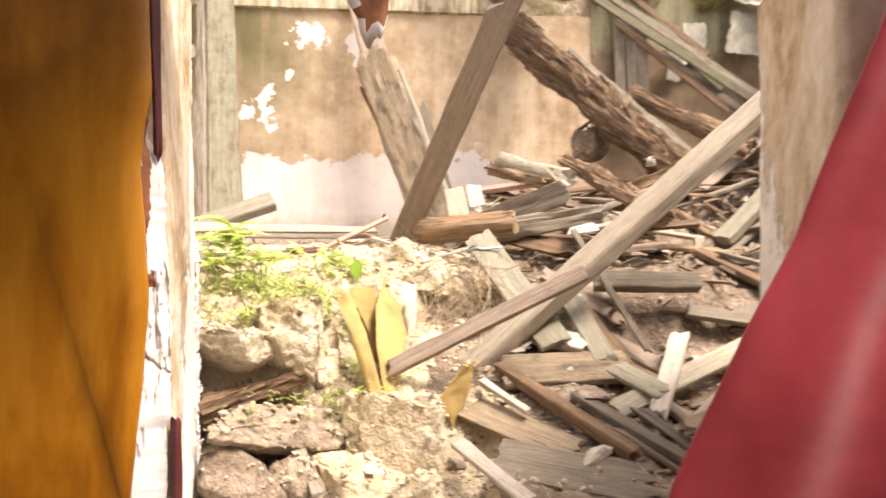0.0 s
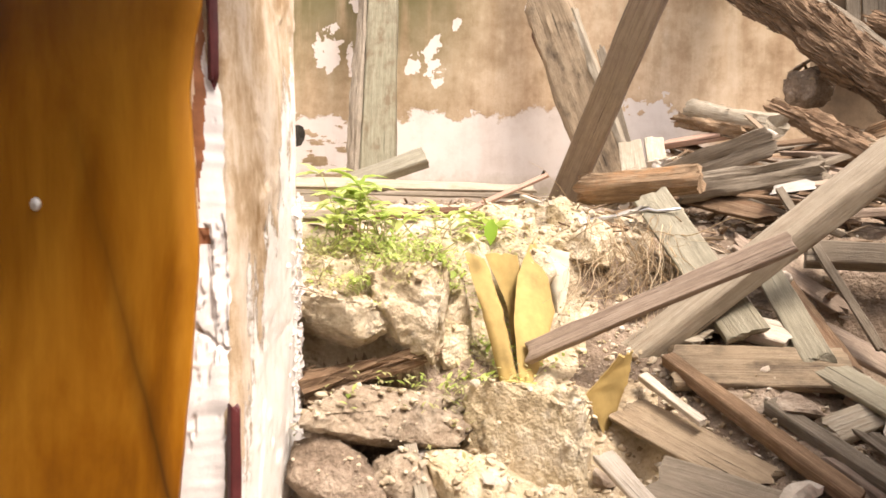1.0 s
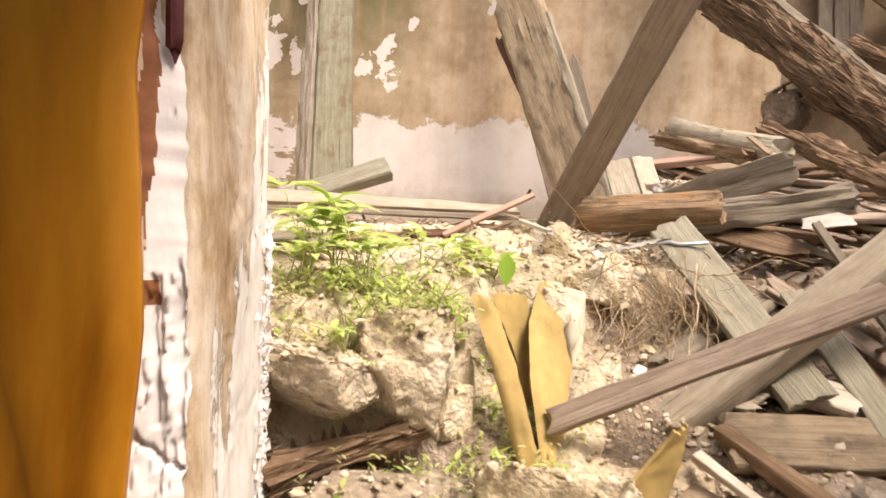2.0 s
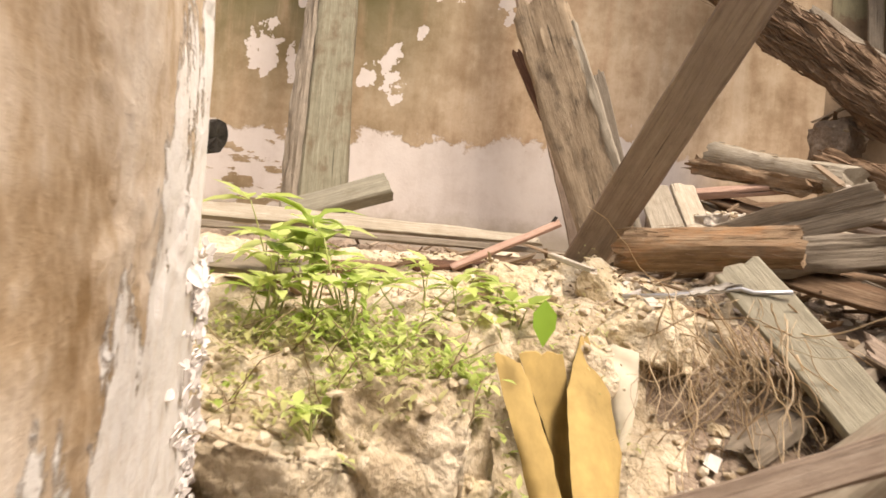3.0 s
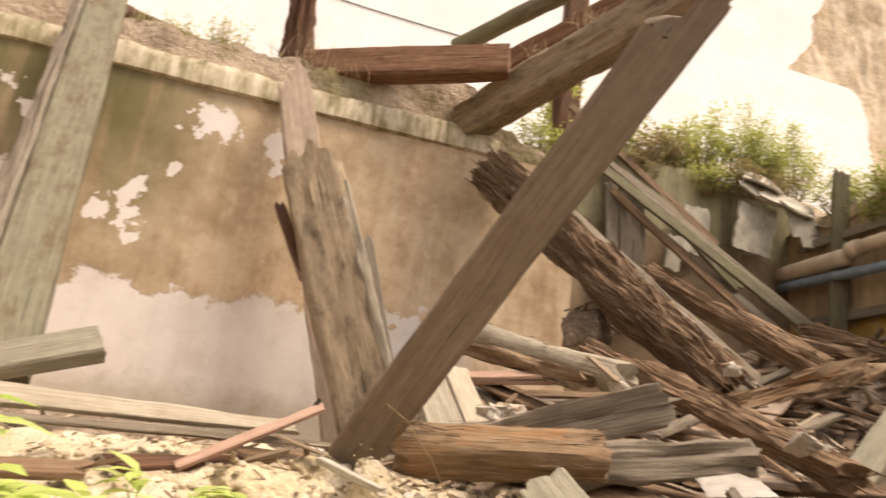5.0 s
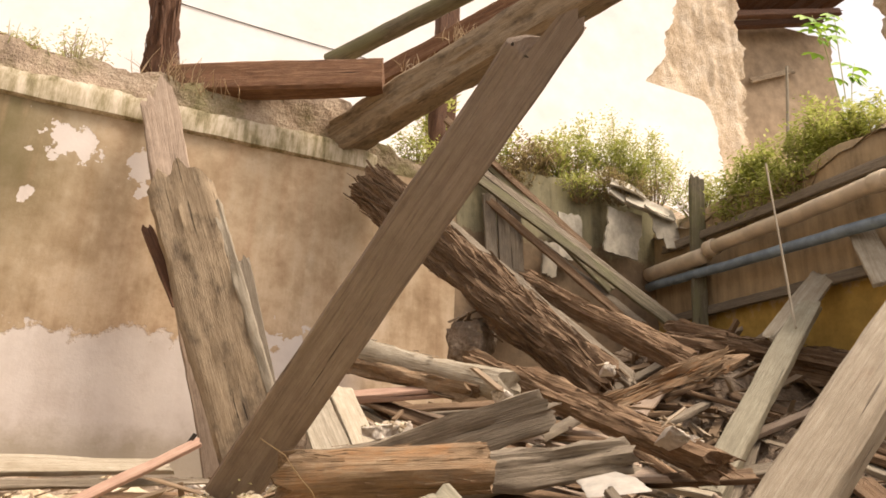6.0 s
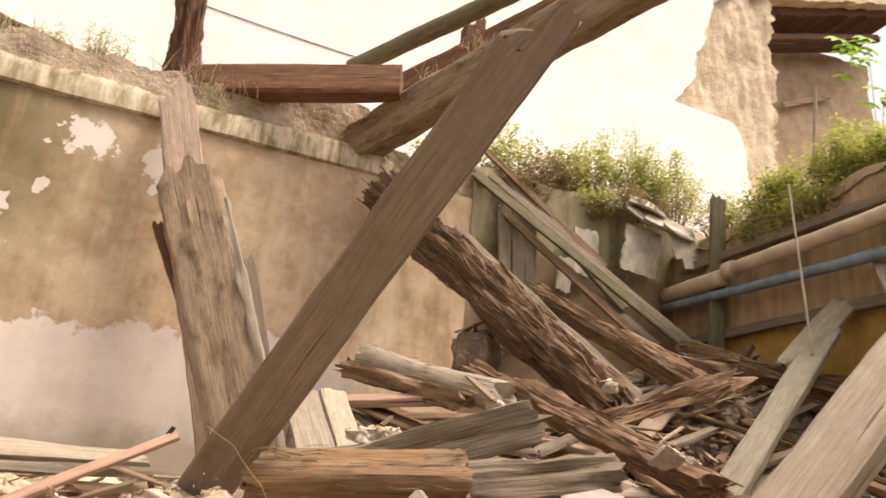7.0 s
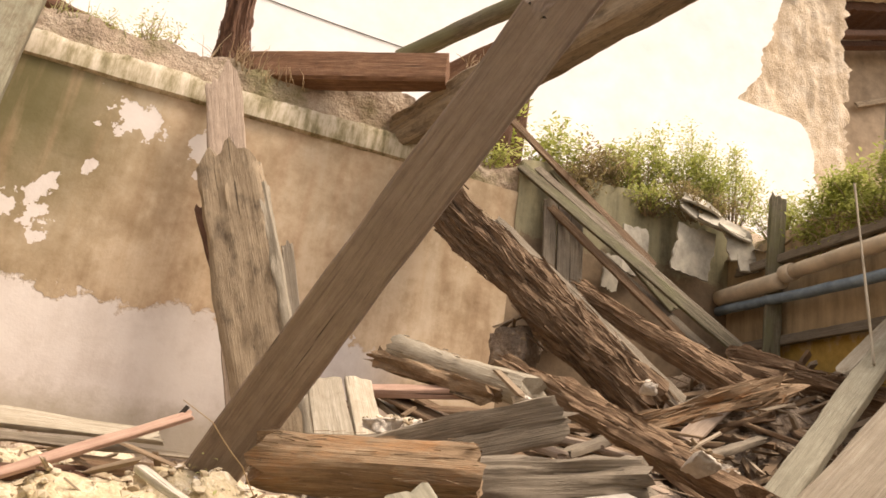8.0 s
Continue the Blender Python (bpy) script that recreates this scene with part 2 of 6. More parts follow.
def wall_plaster():
    """Old painted plaster: ochre-beige coat, peeled to white below and in patches, green and black weeping from the top."""
    p = Mat("peeling_plaster", 0.92)
    x, y, z = p.xyz()
    v = p.mapped((1, 1, 1))
    n1 = p.noise(v, 2.6, 7, 0.66)
    n2 = p.noise(v, 9.0, 6, 0.7)
    streak = p.noise(p.mapped((9, 9, 0.7)), 1.0, 6, 0.62)
    fine = p.noise(v, 55.0, 3, 0.6)
    beige = p.ramp(p.math("ADD", p.math("MULTIPLY", n1, 0.45), p.math("ADD", p.math("MULTIPLY", streak, 0.35), p.math("MULTIPLY", n2, 0.2))),
                   [(0.35, (0.24, 0.155, 0.085)), (0.44, (0.44, 0.31, 0.195)), (0.52, (0.58, 0.44, 0.295)), (0.62, (0.69, 0.56, 0.41))])
    # green weeping under the cornice
    up = p.ramp(p.math("MULTIPLY", p.math("SUBTRACT", z, 2.2), 1.0, True), [(0.0, 0.0), (0.85, 1.0)])
    left = p.ramp(p.math("MULTIPLY", p.math("ADD", x, 1.0), -0.6, True), [(0.0, 0.25), (0.35, 1.0)])
    grime = p.math("MULTIPLY", p.ramp(p.math("MULTIPLY", p.math("ADD", x, 0.7), -0.7, True), [(0.0, 0.0), (0.5, 1.0)]), p.ramp(n1, [(0.3, 0.85), (0.62, 0.4)]))
    blotch = p.noise(p.mapped((1.5, 1.5, 1.0)), 4.2, 9, 0.72)
    beige = p.mix(p.ramp(blotch, [(0.5, 0.0), (0.64, 0.38)]), beige, (0.29, 0.19, 0.1))
    beige = p.mix(p.math("MULTIPLY", grime, 0.9), beige, (0.19, 0.145, 0.075))
    gm = p.math("MULTIPLY", p.math("MULTIPLY", up, left), p.ramp(streak, [(0.3, 0.0), (0.52, 1.0)]))
    col = p.mix(p.math("MULTIPLY", gm, 0.85), beige, (0.12, 0.11, 0.045))
    ragged = p.noise(v, 10.0, 6, 0.58)
    # white undercoat along the foot, with a ragged edge
    edge = p.math("ADD", p.math("MULTIPLY", p.math("SUBTRACT", n1, 0.5), 0.5), p.math("MULTIPLY", p.math("SUBTRACT", ragged, 0.5), 0.3))
    foot = p.ramp(p.math("MULTIPLY", p.math("SUBTRACT", p.math("ADD", z, edge), 2.155), 30.0), [(0.0, 1.0), (1.0, 0.0)])
    right = p.ramp(p.math("SUBTRACT", x, 0.35), [(0.0, 1.0), (0.35, 0.0)])
    isle = p.ramp(p.noise(p.mapped((0.7, 1, 1.6)), 6.0, 6, 0.6), [(0.53, 1.0), (0.55, 0.0)])
    keep = p.math("MAXIMUM", isle, p.ramp(p.math("ADD", x, 2.0), [(0.0, 0.0), (0.25, 1.0)]))
    mask = p.math("MULTIPLY", p.math("MULTIPLY", foot, right), keep)
    for cx, cz, rx, rz in ((-1.11, 3.19, 0.2, 0.1), (-1.43, 2.61, 0.07, 0.17), (-1.6, 2.56, 0.06, 0.08), (-1.26, 2.88, 0.035, 0.05), (-2.28, 2.72, 0.12, 0.17), (-2.1, 2.62, 0.05, 0.12), (-0.72, 3.1, 0.08, 0.16), (-2.2, 3.2, 0.09, 0.05), (-2.05, 3.05, 0.05, 0.05), (0.13, 2.2, 0.17, 0.15)):
        dx = p.math("MULTIPLY", p.math("SUBTRACT", x, cx), 1.0 / rx)
        dz = p.math("MULTIPLY", p.math("SUBTRACT", z, cz), 1.0 / rz)
        d = p.math("ADD", p.math("ADD", p.math("MULTIPLY", dx, dx), p.math("MULTIPLY", dz, dz)), p.math("MULTIPLY", p.math("SUBTRACT", ragged, 0.5), 8.0))
        mask = p.math("MAXIMUM", mask, p.ramp(d, [(0.8, 1.0), (0.9, 0.0)]))
    # plain specks of lost paint
    mask = p.math("MAXIMUM", mask, p.ramp(p.noise(v, 14.0, 5, 0.7), [(0.73, 0.0), (0.74, 0.8)]))
    white = p.ramp(p.math("ADD", p.math("MULTIPLY", streak, 0.25), p.math("ADD", p.math("MULTIPLY", n1, 0.5), p.math("MULTIPLY", n2, 0.25))), [(0.33, (0.55, 0.48, 0.42)), (0.5, (0.67, 0.61, 0.555)), (0.68, (0.71, 0.655, 0.6))])
    col = p.mix(mask, col, white)
    # dirt at the very foot
    dirt = p.ramp(p.math("MULTIPLY", p.math("SUBTRACT", p.math("ADD", z, p.math("MULTIPLY", n2, 0.25)), 1.72), 7.0), [(0.0, 0.55), (1.0, 0.0)])
    col = p.mix(dirt, col, (0.33, 0.27, 0.16))
    p.color(col)
    p.bump(p.math("ADD", p.math("MULTIPLY", mask, -0.5), p.math("ADD", p.math("MULTIPLY", n2, 0.4), p.math("MULTIPLY", fine, 0.18))), 0.5, 0.008)
    return p.m


def jamb_plaster():
    """Jamb of the opening: tan earth render, dusty and stained, with lime flaking off it."""
    p = Mat("flaking_jamb_render", 0.9)
    x, y, z = p.xyz()
    v = p.mapped((1, 1, 1))
    soft = p.noise(p.mapped((4, 4, 2.2)), 1.6, 8, 0.66, 0.3)
    fibre = p.noise(p.mapped((30, 30, 5)), 1.5, 5, 0.7)
    n2 = p.noise(v, 17.0, 7, 0.72)
    base = p.ramp(p.math("ADD", p.math("MULTIPLY", soft, 0.65), p.math("ADD", p.math("MULTIPLY", n2, 0.2), p.math("MULTIPLY", fibre, 0.15))), [(0.38, (0.29, 0.185, 0.09)), (0.46, (0.47, 0.35, 0.225)), (0.53, (0.61, 0.5, 0.375)), (0.63, (0.73, 0.65, 0.55))])
    drip = p.noise(p.mapped((7, 7, 1.4)), 1.5, 7, 0.7)
    inner = p.math("MULTIPLY", p.math("SUBTRACT", y, 1.95), 0.95)
    height = p.math("ADD", p.math("MULTIPLY", p.math("SUBTRACT", 1.4, z), 0.55), inner)
    m = p.math("ADD", p.math("ADD", p.math("MULTIPLY", drip, 0.85), p.math("MULTIPLY", n2, 0.3)), height)
    mask = p.ramp(m, [(0.6, 0.0), (0.63, 1.0)])
    lime = p.ramp(p.math("ADD", p.math("MULTIPLY", n2, 0.6), p.math("MULTIPLY", fibre, 0.4)), [(0.35, (0.7, 0.63, 0.54)), (0.52, (0.82, 0.79, 0.74))])
    p.color(p.mix(mask, base, lime))
    p.bump(p.math("ADD", p.math("MULTIPLY", mask, 0.8), p.math("ADD", p.math("MULTIPLY", soft, 0.5), p.math("ADD", p.math("MULTIPLY", n2, 0.5), p.math("MULTIPLY", fibre, 0.25)))), 0.8, 0.012)
    return p.m


def damp_wall(name, lower, upper, split):
    p = Mat(name, 0.9)
    x, y, z = p.xyz()
    v = p.mapped((1, 1, 1))
    streak = p.noise(p.mapped((6, 6, 0.8)), 1.3, 6, 0.65)
    n2 = p.noise(v, 8.0, 6, 0.7)
    a = p.ramp(p.math("ADD", p.math("MULTIPLY", streak, 0.7), p.math("MULTIPLY", n2, 0.3)), [(0.32, tuple(c * 0.4 for c in upper)), (0.5, upper), (0.66, tuple(min(0.8, c * 1.35) for c in upper))])
    b = p.ramp(n2, [(0.3, tuple(c * 0.6 for c in lower)), (0.65, lower)])
    m = p.ramp(p.math("MULTIPLY", p.math("SUBTRACT", p.math("ADD", z, p.math("MULTIPLY", p.math("SUBTRACT", n2, 0.5), 0.5)), split), 16.0), [(0.0, 1.0), (1.0, 0.0)])
    p.color(p.mix(m, a, b))
    p.bump(p.math("ADD", streak, n2), 0.5, 0.012)
    return p.m


M_CLOTH, M_OCHRE, M_WALL, M_JAMB = cloth(), ochre_panel(), wall_plaster(), jamb_plaster()
M_SIDE = damp_wall("ochre_side_wall", (0.5, 0.32, 0.08), (0.38, 0.28, 0.165), 2.6)
M_DAMP = damp_wall("grey_green_damp_wall", (0.28, 0.2, 0.125), (0.3, 0.27, 0.165), 3.12)
M_HOUSE = plain("sun_bleached_limewash", (0.84, 0.825, 0.8), 0.9, 0.1, 2.0, 0.0, 0.3)
M_ROOM = plain("dim_interior_render", (0.4, 0.3, 0.2), 0.9, 0.25, 6.0)
# colour of the unseen floor, raised so it bounces light up the panel
M_FLOOR = plain("unseen_bounce_floor", (0.4, 0.3, 0.2), 0.8, 0.3, 6.0)
M_CREAM = plain("cream_backing_coat", (0.62, 0.47, 0.33), 0.9, 0.15, 9.0, 0.0, 0.5)
M_RUSSET = plain("red_brown_undercoat", (0.27, 0.11, 0.05), 0.85, 0.35, 14.0, 0.0, 0.5)
M_PAPER = plain("torn_white_plaster", (0.78, 0.73, 0.69), 0.85, 0.1, 20.0, 0.0, 0.5)


# ---------------------------------------------------------------- builders
def V(*a):
    return Vector(a)


def N(x, y, z, s=0.0):
    return noise.noise(Vector((x + s * 17.3, y - s * 9.1, z + s * 4.7)))


def mesh_of(name, verts, faces, mat, smooth=True):
    me = bpy.data.meshes.new(name)
    me.from_pydata([tuple(v) for v in verts], [], faces)
    me.materials.append(mat)
    if smooth:
        me.polygons.foreach_set("use_smooth", [True] * len(me.polygons))
    me.update()
    return me


def part(name, verts, faces, mat, parent=None, label="", smooth=True, m=None):
    ob = new(name, mesh_of(name, verts, faces, mat, smooth))
    if m is not None:
        ob.matrix_world = m
    if parent is not None:
        ob.parent = parent
    if label:
        ob["label"] = label
    return ob


def soften(ob, deg=38):
    me = ob.data
    bm = bmesh.new()
    bm.from_mesh(me)
    for e in bm.edges:
        if len(e.link_faces) == 2 and e.calc_face_angle(0) > radians(deg):
            e.smooth = False
    bm.to_mesh(me)
    bm.free()
    return ob


def axes(p0, p1, face):
    """Pose whose x runs from p0 to p1 and whose z looks along face as nearly as it can."""
    x = (V(*p1) - V(*p0)).normalized()
    z = V(*face)
    z = (z - x * z.dot(x)).normalized()
    y = z.cross(x)
    m = Matrix((x, y, z)).transposed().to_4x4()
    m.translation = V(*p0)
    return m


def tube(verts, faces, pts, r, sides=4):
    """Adds a thin tube along pts to verts and faces."""
    base, a = len(verts), None
    for i, p in enumerate(pts):
        d = (pts[min(i + 1, len(pts) - 1)] - pts[max(i - 1, 0)]).normalized()
        a = d.orthogonal().normalized() if a is None else (a - d * a.dot(d)).normalized()
        b = d.cross(a)
        rr = r[i] if hasattr(r, "__len__") else r
        for k in range(sides):
            t = 2 * math.pi * k / sides
            verts.append(p + (a * math.cos(t) + b * math.sin(t)) * rr)
    for i in range(len(pts) - 1):
        for k in range(sides):
            q = base + i * sides
            faces.append((q + k, q + (k + 1) % sides, q + sides + (k + 1) % sides, q + sides + k))
    faces.append(tuple(base + k for k in reversed(range(sides))))
    faces.append(tuple(base + (len(pts) - 1) * sides + k for k in range(sides)))


def sm(a, b, x):
    f = max(0.0, min(1.0, (x - a) / (b - a)))
    return f * f * (3 - 2 * f)


def timber_mesh(L, w, t, seed, rag=(0.01, 0.01), rough=0.004, groove=0.0, log=False, taper=1.0, bow=0.0, fork=0.0, crown=0.0):
    """A length of timber along x, width along y, thickness along z; ends broken by rag, sides grooved by rot."""
    rng = random.Random(seed)
    if log:
        s = 44 if groove > 0.03 else 22
        ring = [(math.cos(2 * math.pi * k / s) * w / 2, math.sin(2 * math.pi * k / s) * t / 2) for k in range(s)]
    else:
        b = min(w, t) * 0.12
        ring, hw, ht = [], w / 2, t / 2
        for cx, cz, dx, dz in ((-1, -1, 1, 0), (1, -1, 0, 1), (1, 1, -1, 0), (-1, 1, 0, -1)):
            k = (11 if w > 0.08 else 7) if dx else (5 if t > 0.05 else 3)
            ax, az = cx * hw + dx * b, cz * ht + dz * b
            bx, bz = (-cx * hw - dx * b if dx else ax), (-cz * ht - dz * b if dz else az)
            for i in range(k):
                f = i / (k - 1)
                ring.append((ax + (bx - ax) * f, az + (bz - az) * f))
    n = max(8, min(44, int(L / 0.035)))
    R = len(ring)
    verts, faces = [], []
    for i in range(n + 1):
        f = i / n
        x = L * f
        for k, (y, z) in enumerate(ring):
            g = N(x * 2.6, y * 26, z * 26, seed) * groove * 0.7 + N(x * 4.5, y * 60, z * 60, seed + 3) * groove * 0.6 + N(x * 14, y * 90, z * 90, seed + 7) * groove * 0.35
            q = N(x * 9, y * 30, z * 30, seed + 1) * rough + N(x * 2.2, y * 6, z * 6, seed + 5) * rough * 1.6
            s = 1 - (1 - taper) * f
            length = math.hypot(y, z) or 1.0
            yy, zz = y * s + y / length * (g + q), z * s + z / length * (g + q)
            xx = x
            if i in (0, 1, 2):
                xx = x - rag[0] * (1 - i / 3) * (0.2 + N(y * 45, z * 45, 3.1, seed) * 1.3 + N(y * 14, z * 14, 9.1, seed) * 0.9)
            if i in (n, n - 1, n - 2):
                e = 1 - (n - i) / 3
                xx = x + rag[1] * e * (0.2 + N(y * 45, z * 45, 1.7, seed) * 1.3 + N(y * 14, z * 14, 5.1, seed) * 0.9)
                xx -= fork * e * sm(0.02, 0.1, y / w) + fork * 0.5 * e * max(0.0, 1 - abs(y / w - 0.06) * 12)
            if i > n - 6:
                xx -= crown * (i - n + 6) / 6 * (2 * y / w) ** 2
            zz += bow * math.sin(math.pi * f)
            verts.append((xx, yy, zz))
    for i in range(n):
        for k in range(R):
            a, b2 = i * R + k, i * R + (k + 1) % R
            faces.append((a, b2, b2 + R, a + R))
    for i, flip in ((0, True), (n, False)):
        base = i * R
        c = sum((V(*verts[base + k]) for k in range(R)), V(0, 0, 0)) / R
        inner = len(verts)
        for k in range(R):
            p = V(*verts[base + k])
            q = c.lerp(p, 0.55)
            r = rag[0] if i == 0 else rag[1]
            q.x = p.x * 0.4 + c.x * 0.6 + rng.uniform(-0.25, 0.25) * r
            verts.append(tuple(q))
        verts.append(tuple(c))
        for k in range(R):
            a, b2, ia, ib = base + k, base + (k + 1) % R, inner + k, inner + (k + 1) % R
            faces.append((b2, a, ia, ib) if flip else (a, b2, ib, ia))
            faces.append((ib, ia, inner + R) if flip else (ia, ib, inner + R))
    return verts, faces


SEED = [100]


def timber(name, p0, p1, w, t, mat, label, category, face=(0, -1, 0.25), group="", **kw):
    SEED[0] += 1
    L = (V(*p1) - V(*p0)).length
    verts, faces = timber_mesh(L, w, t, kw.pop("seed", SEED[0]), **kw)
    ob = part(name, verts, faces, WOODS[mat], None, "", True, axes(p0, p1, face))
    soften(ob, 42)
    return tagged(ob, label, category, group)


def shag(ob, n, size, mat, seed, turn=0.25):
    """Loose slivers of rotten wood along a timber, as one part of it."""
    r = random.Random(seed)
    polys = [f for f in ob.data.polygons if abs(f.normal.x) < 0.6]
    verts, faces = [], []
    for _ in range(n):
        f = r.choice(polys)
        c, nn = f.center, f.normal
        d = V(1, r.gauss(0, turn), r.gauss(0, turn))
        d = (d - nn * d.dot(nn) * 0.8).normalized()
        s = nn.cross(d).normalized()
        L, w, h = size * r.uniform(0.3, 1.2), size * r.uniform(0.03, 0.1), size * r.uniform(0.02, 0.07)
        b = len(verts)
        up = nn * r.uniform(-0.002, 0.008)
        tilt = nn * (L * r.uniform(-0.04, 0.12))
        for e in (-0.5, 0.5):
            k = r.uniform(0.3, 1.0)
            for u, v in ((-1, 0), (1, 0), (r.uniform(-0.4, 0.4), 1)):
                verts.append(c + d * (L * e) + s * (u * w / 2 * k) + nn * (v * h * k) + up + tilt * (e + 0.5))
        faces += [(b, b + 2, b + 1), (b + 3, b + 4, b + 5), (b, b + 1, b + 4, b + 3), (b + 1, b + 2, b + 5, b + 4), (b + 2, b, b + 3, b + 5)]
    me = part("loose_fibre", verts, faces, mat, ob, "loose rotten fibres", False)
    me["kind"] = "stuff"
    return me


def slab(name, x0, x1, y_of, z0, top_of, thick, mat, nx=60, nz=24, rough=0.01, seed=0, kind="structure"):
    """An upright wall along x, its front at y_of(x), its top at top_of(x), with an uneven face and an eroded top."""
    verts, faces = [], []
    for side in (0, 1):
        for i in range(nx + 1):
            x = x0 + (x1 - x0) * i / nx
            zt = top_of(x)
            for j in range(nz + 1):
                z = z0 + (zt - z0) * j / nz
                bumpy = (N(x * 1.7, z * 1.7, 0, seed) * 1.2 + N(x * 6, z * 6, 4, seed) * 0.4) * rough
                verts.append((x, y_of(x) + bumpy if side == 0 else y_of(x) + thick + N(x * 3, 7, z * 3, seed) * rough * 2, z))
    s = (nx + 1) * (nz + 1)
    at = lambda side, i, j: side * s + i * (nz + 1) + j
    for i in range(nx):
        for j in range(nz):
            faces.append((at(0, i, j), at(0, i + 1, j), at(0, i + 1, j + 1), at(0, i, j + 1)))
            faces.append((at(1, i + 1, j), at(1, i, j), at(1, i, j + 1), at(1, i + 1, j + 1)))
        faces.append((at(0, i, nz), at(0, i + 1, nz), at(1, i + 1, nz), at(1, i, nz)))
        faces.append((at(0, i + 1, 0), at(0, i, 0), at(1, i, 0), at(1, i + 1, 0)))
    for j in range(nz):
        faces.append((at(1, 0, j), at(0, 0, j), at(0, 0, j + 1), at(1, 0, j + 1)))
        faces.append((at(0, nx, j), at(1, nx, j), at(1, nx, j + 1), at(0, nx, j + 1)))
    ob = part(name, verts, faces, mat, None, "", True)
    soften(ob, 45)
    return tagged(ob, kind=kind) if kind else ob


def block(name, x0, x1, y0, y1, z0, z1, mat, parent=None, label="", n=1):
    verts = [(x, y, z) for x in (x0, x1) for y in (y0, y1) for z in (z0, z1)]
    faces = [(0, 1, 3, 2), (4, 6, 7, 5), (0, 4, 5, 1), (2, 3, 7, 6), (0, 2, 6, 4), (1, 5, 7, 3)]
    return part(name, verts, faces, mat, parent, label, False)


# ---------------------------------------------------------------- the ruin's walls
def back_y(x):
    return 5.745 + 0.08 * (x + 1.2)


def back_top(x):
    return 3.6 + N(x * 2.3, 1, 2, 3) * 0.06 + N(x * 9, 1, 2, 4) * 0.03


wall = slab("wall_back", -4.3, 1.25, back_y, 0.3, lambda x: 3.42, 0.5, M_WALL, 90, 50, 0.012, 1)
tagged(wall, "beige plaster wall peeling to white along its foot", "wall")


def cornice():
    """A plaster band standing proud of the wall head, stained and broken along its upper edge."""
    verts, faces = [], []
    n = 300
    for i in range(n + 1):
        x = -4.3 + 4.95 * i / n
        y = back_y(x)
        zt = 3.56 + N(x * 3, 2, 1, 8) * 0.025 + N(x * 9, 2, 1, 9) * 0.012 + N(x * 31, 2, 1, 10) * 0.008
        if x > 0.35:
            zt -= (x - 0.35) * 0.12
        zb = 3.4 + N(x * 6, 3, 3, 4) * 0.006
        out = 0.028 + N(x * 5, 1, 5, 2) * 0.006
        for dy, z in ((0.0, zb), (-out, zb + 0.012), (-out - 0.004, zt - 0.05), (-out + 0.012, zt), (0.25, zt + 0.02), (0.25, zb)):
            verts.append((x, y + dy, z))
    for i in range(n):
        for k in range(6):
            a, b = i * 6 + k, i * 6 + (k + 1) % 6
            faces.append((a, a + 6, b + 6, b))
    faces += [tuple(range(6)), tuple(n * 6 + k for k in reversed(range(6)))]
    c = Mat("stained_cornice_plaster", 0.9)
    st = c.noise(c.mapped((16, 16, 2.2)), 1.0, 8, 0.75)
    bl = c.noise(c.mapped((1, 1, 1)), 3.0, 6, 0.65)
    col = c.ramp(c.math("ADD", c.math("MULTIPLY", st, 0.6), c.math("MULTIPLY", bl, 0.4)), [(0.36, (0.1, 0.085, 0.04)), (0.45, (0.3, 0.255, 0.15)), (0.52, (0.5, 0.43, 0.31)), (0.62, (0.68, 0.61, 0.49))])
    c.color(col).bump(bl, 0.5, 0.01)
    return tagged(soften(part("trim_cornice", verts, faces, c.m), 30), "stained plaster cornice band with a broken edge", "cornice", kind="structure")


cornice()


def coping():
    """The eroded earth on top of the wall and the terrace ground behind it."""
    verts, faces = [], []
    nx, ny = 170, 46
    for j in range(ny + 1):
        for i in range(nx + 1):
            x = -6 + 20.0 * i / nx
            d = 7.2 * (j / ny) ** 1.7
            y = back_y(min(x, 3.2)) + 0.02 + d
            z = 3.45 + 0.2 * sm(0, 0.12, d) + 0.12 * sm(0.1, 0.5, d)
            z += N(x * 2.1, y * 2.1, 0, 2) * 0.09 + N(x * 7, y * 7, 0, 6) * 0.045 + N(x * 19, y * 19, 0, 7) * 0.02
            if 0.35 < x < 3.4:
                z += 0.12 * sm(1.2, 1.9, x) * sm(0, 0.3, d)
            z += 0.28 * sm(1.5, 4.0, d)
            verts.append((x, y, z))
    for j in range(ny):
        for i in range(nx):
            a = j * (nx + 1) + i
            faces.append((a, a + 1, a + nx + 2, a + nx + 1))
    return tagged(part("ground_terrace", verts, faces, M_COPING), "eroded earth terrace behind the wall head", "ground", kind="structure")


coping()
head = slab("wall_head", -4.3, 1.3, lambda x: back_y(x) + 0.02, 3.42, lambda x: 3.72 + N(x * 1.6, 1, 2, 3) * 0.07 + N(x * 8, 1, 2, 4) * 0.05 + N(x * 23, 1, 2, 4) * 0.025 + 0.2 * sm(-0.6, -0.1, x) * (1 - sm(0.38, 0.62, x)) - 0.12 * sm(0.45, 0.9, x), 0.45, M_COPING, 190, 14, 0.05, 5)
tagged(head, "eroded earth head of the wall above the cornice", "wall")

# the damp end of the back wall and the side wall with the pipes
damp = slab("wall_back_end", 1.25, 3.0, back_y, 0.3, lambda x: 3.66 + N(x * 3, 0, 0, 5) * 0.05, 0.5, M_DAMP, 40, 30, 0.02, 11)
tagged(damp, "grey-green damp wall with peeling render", "wall")


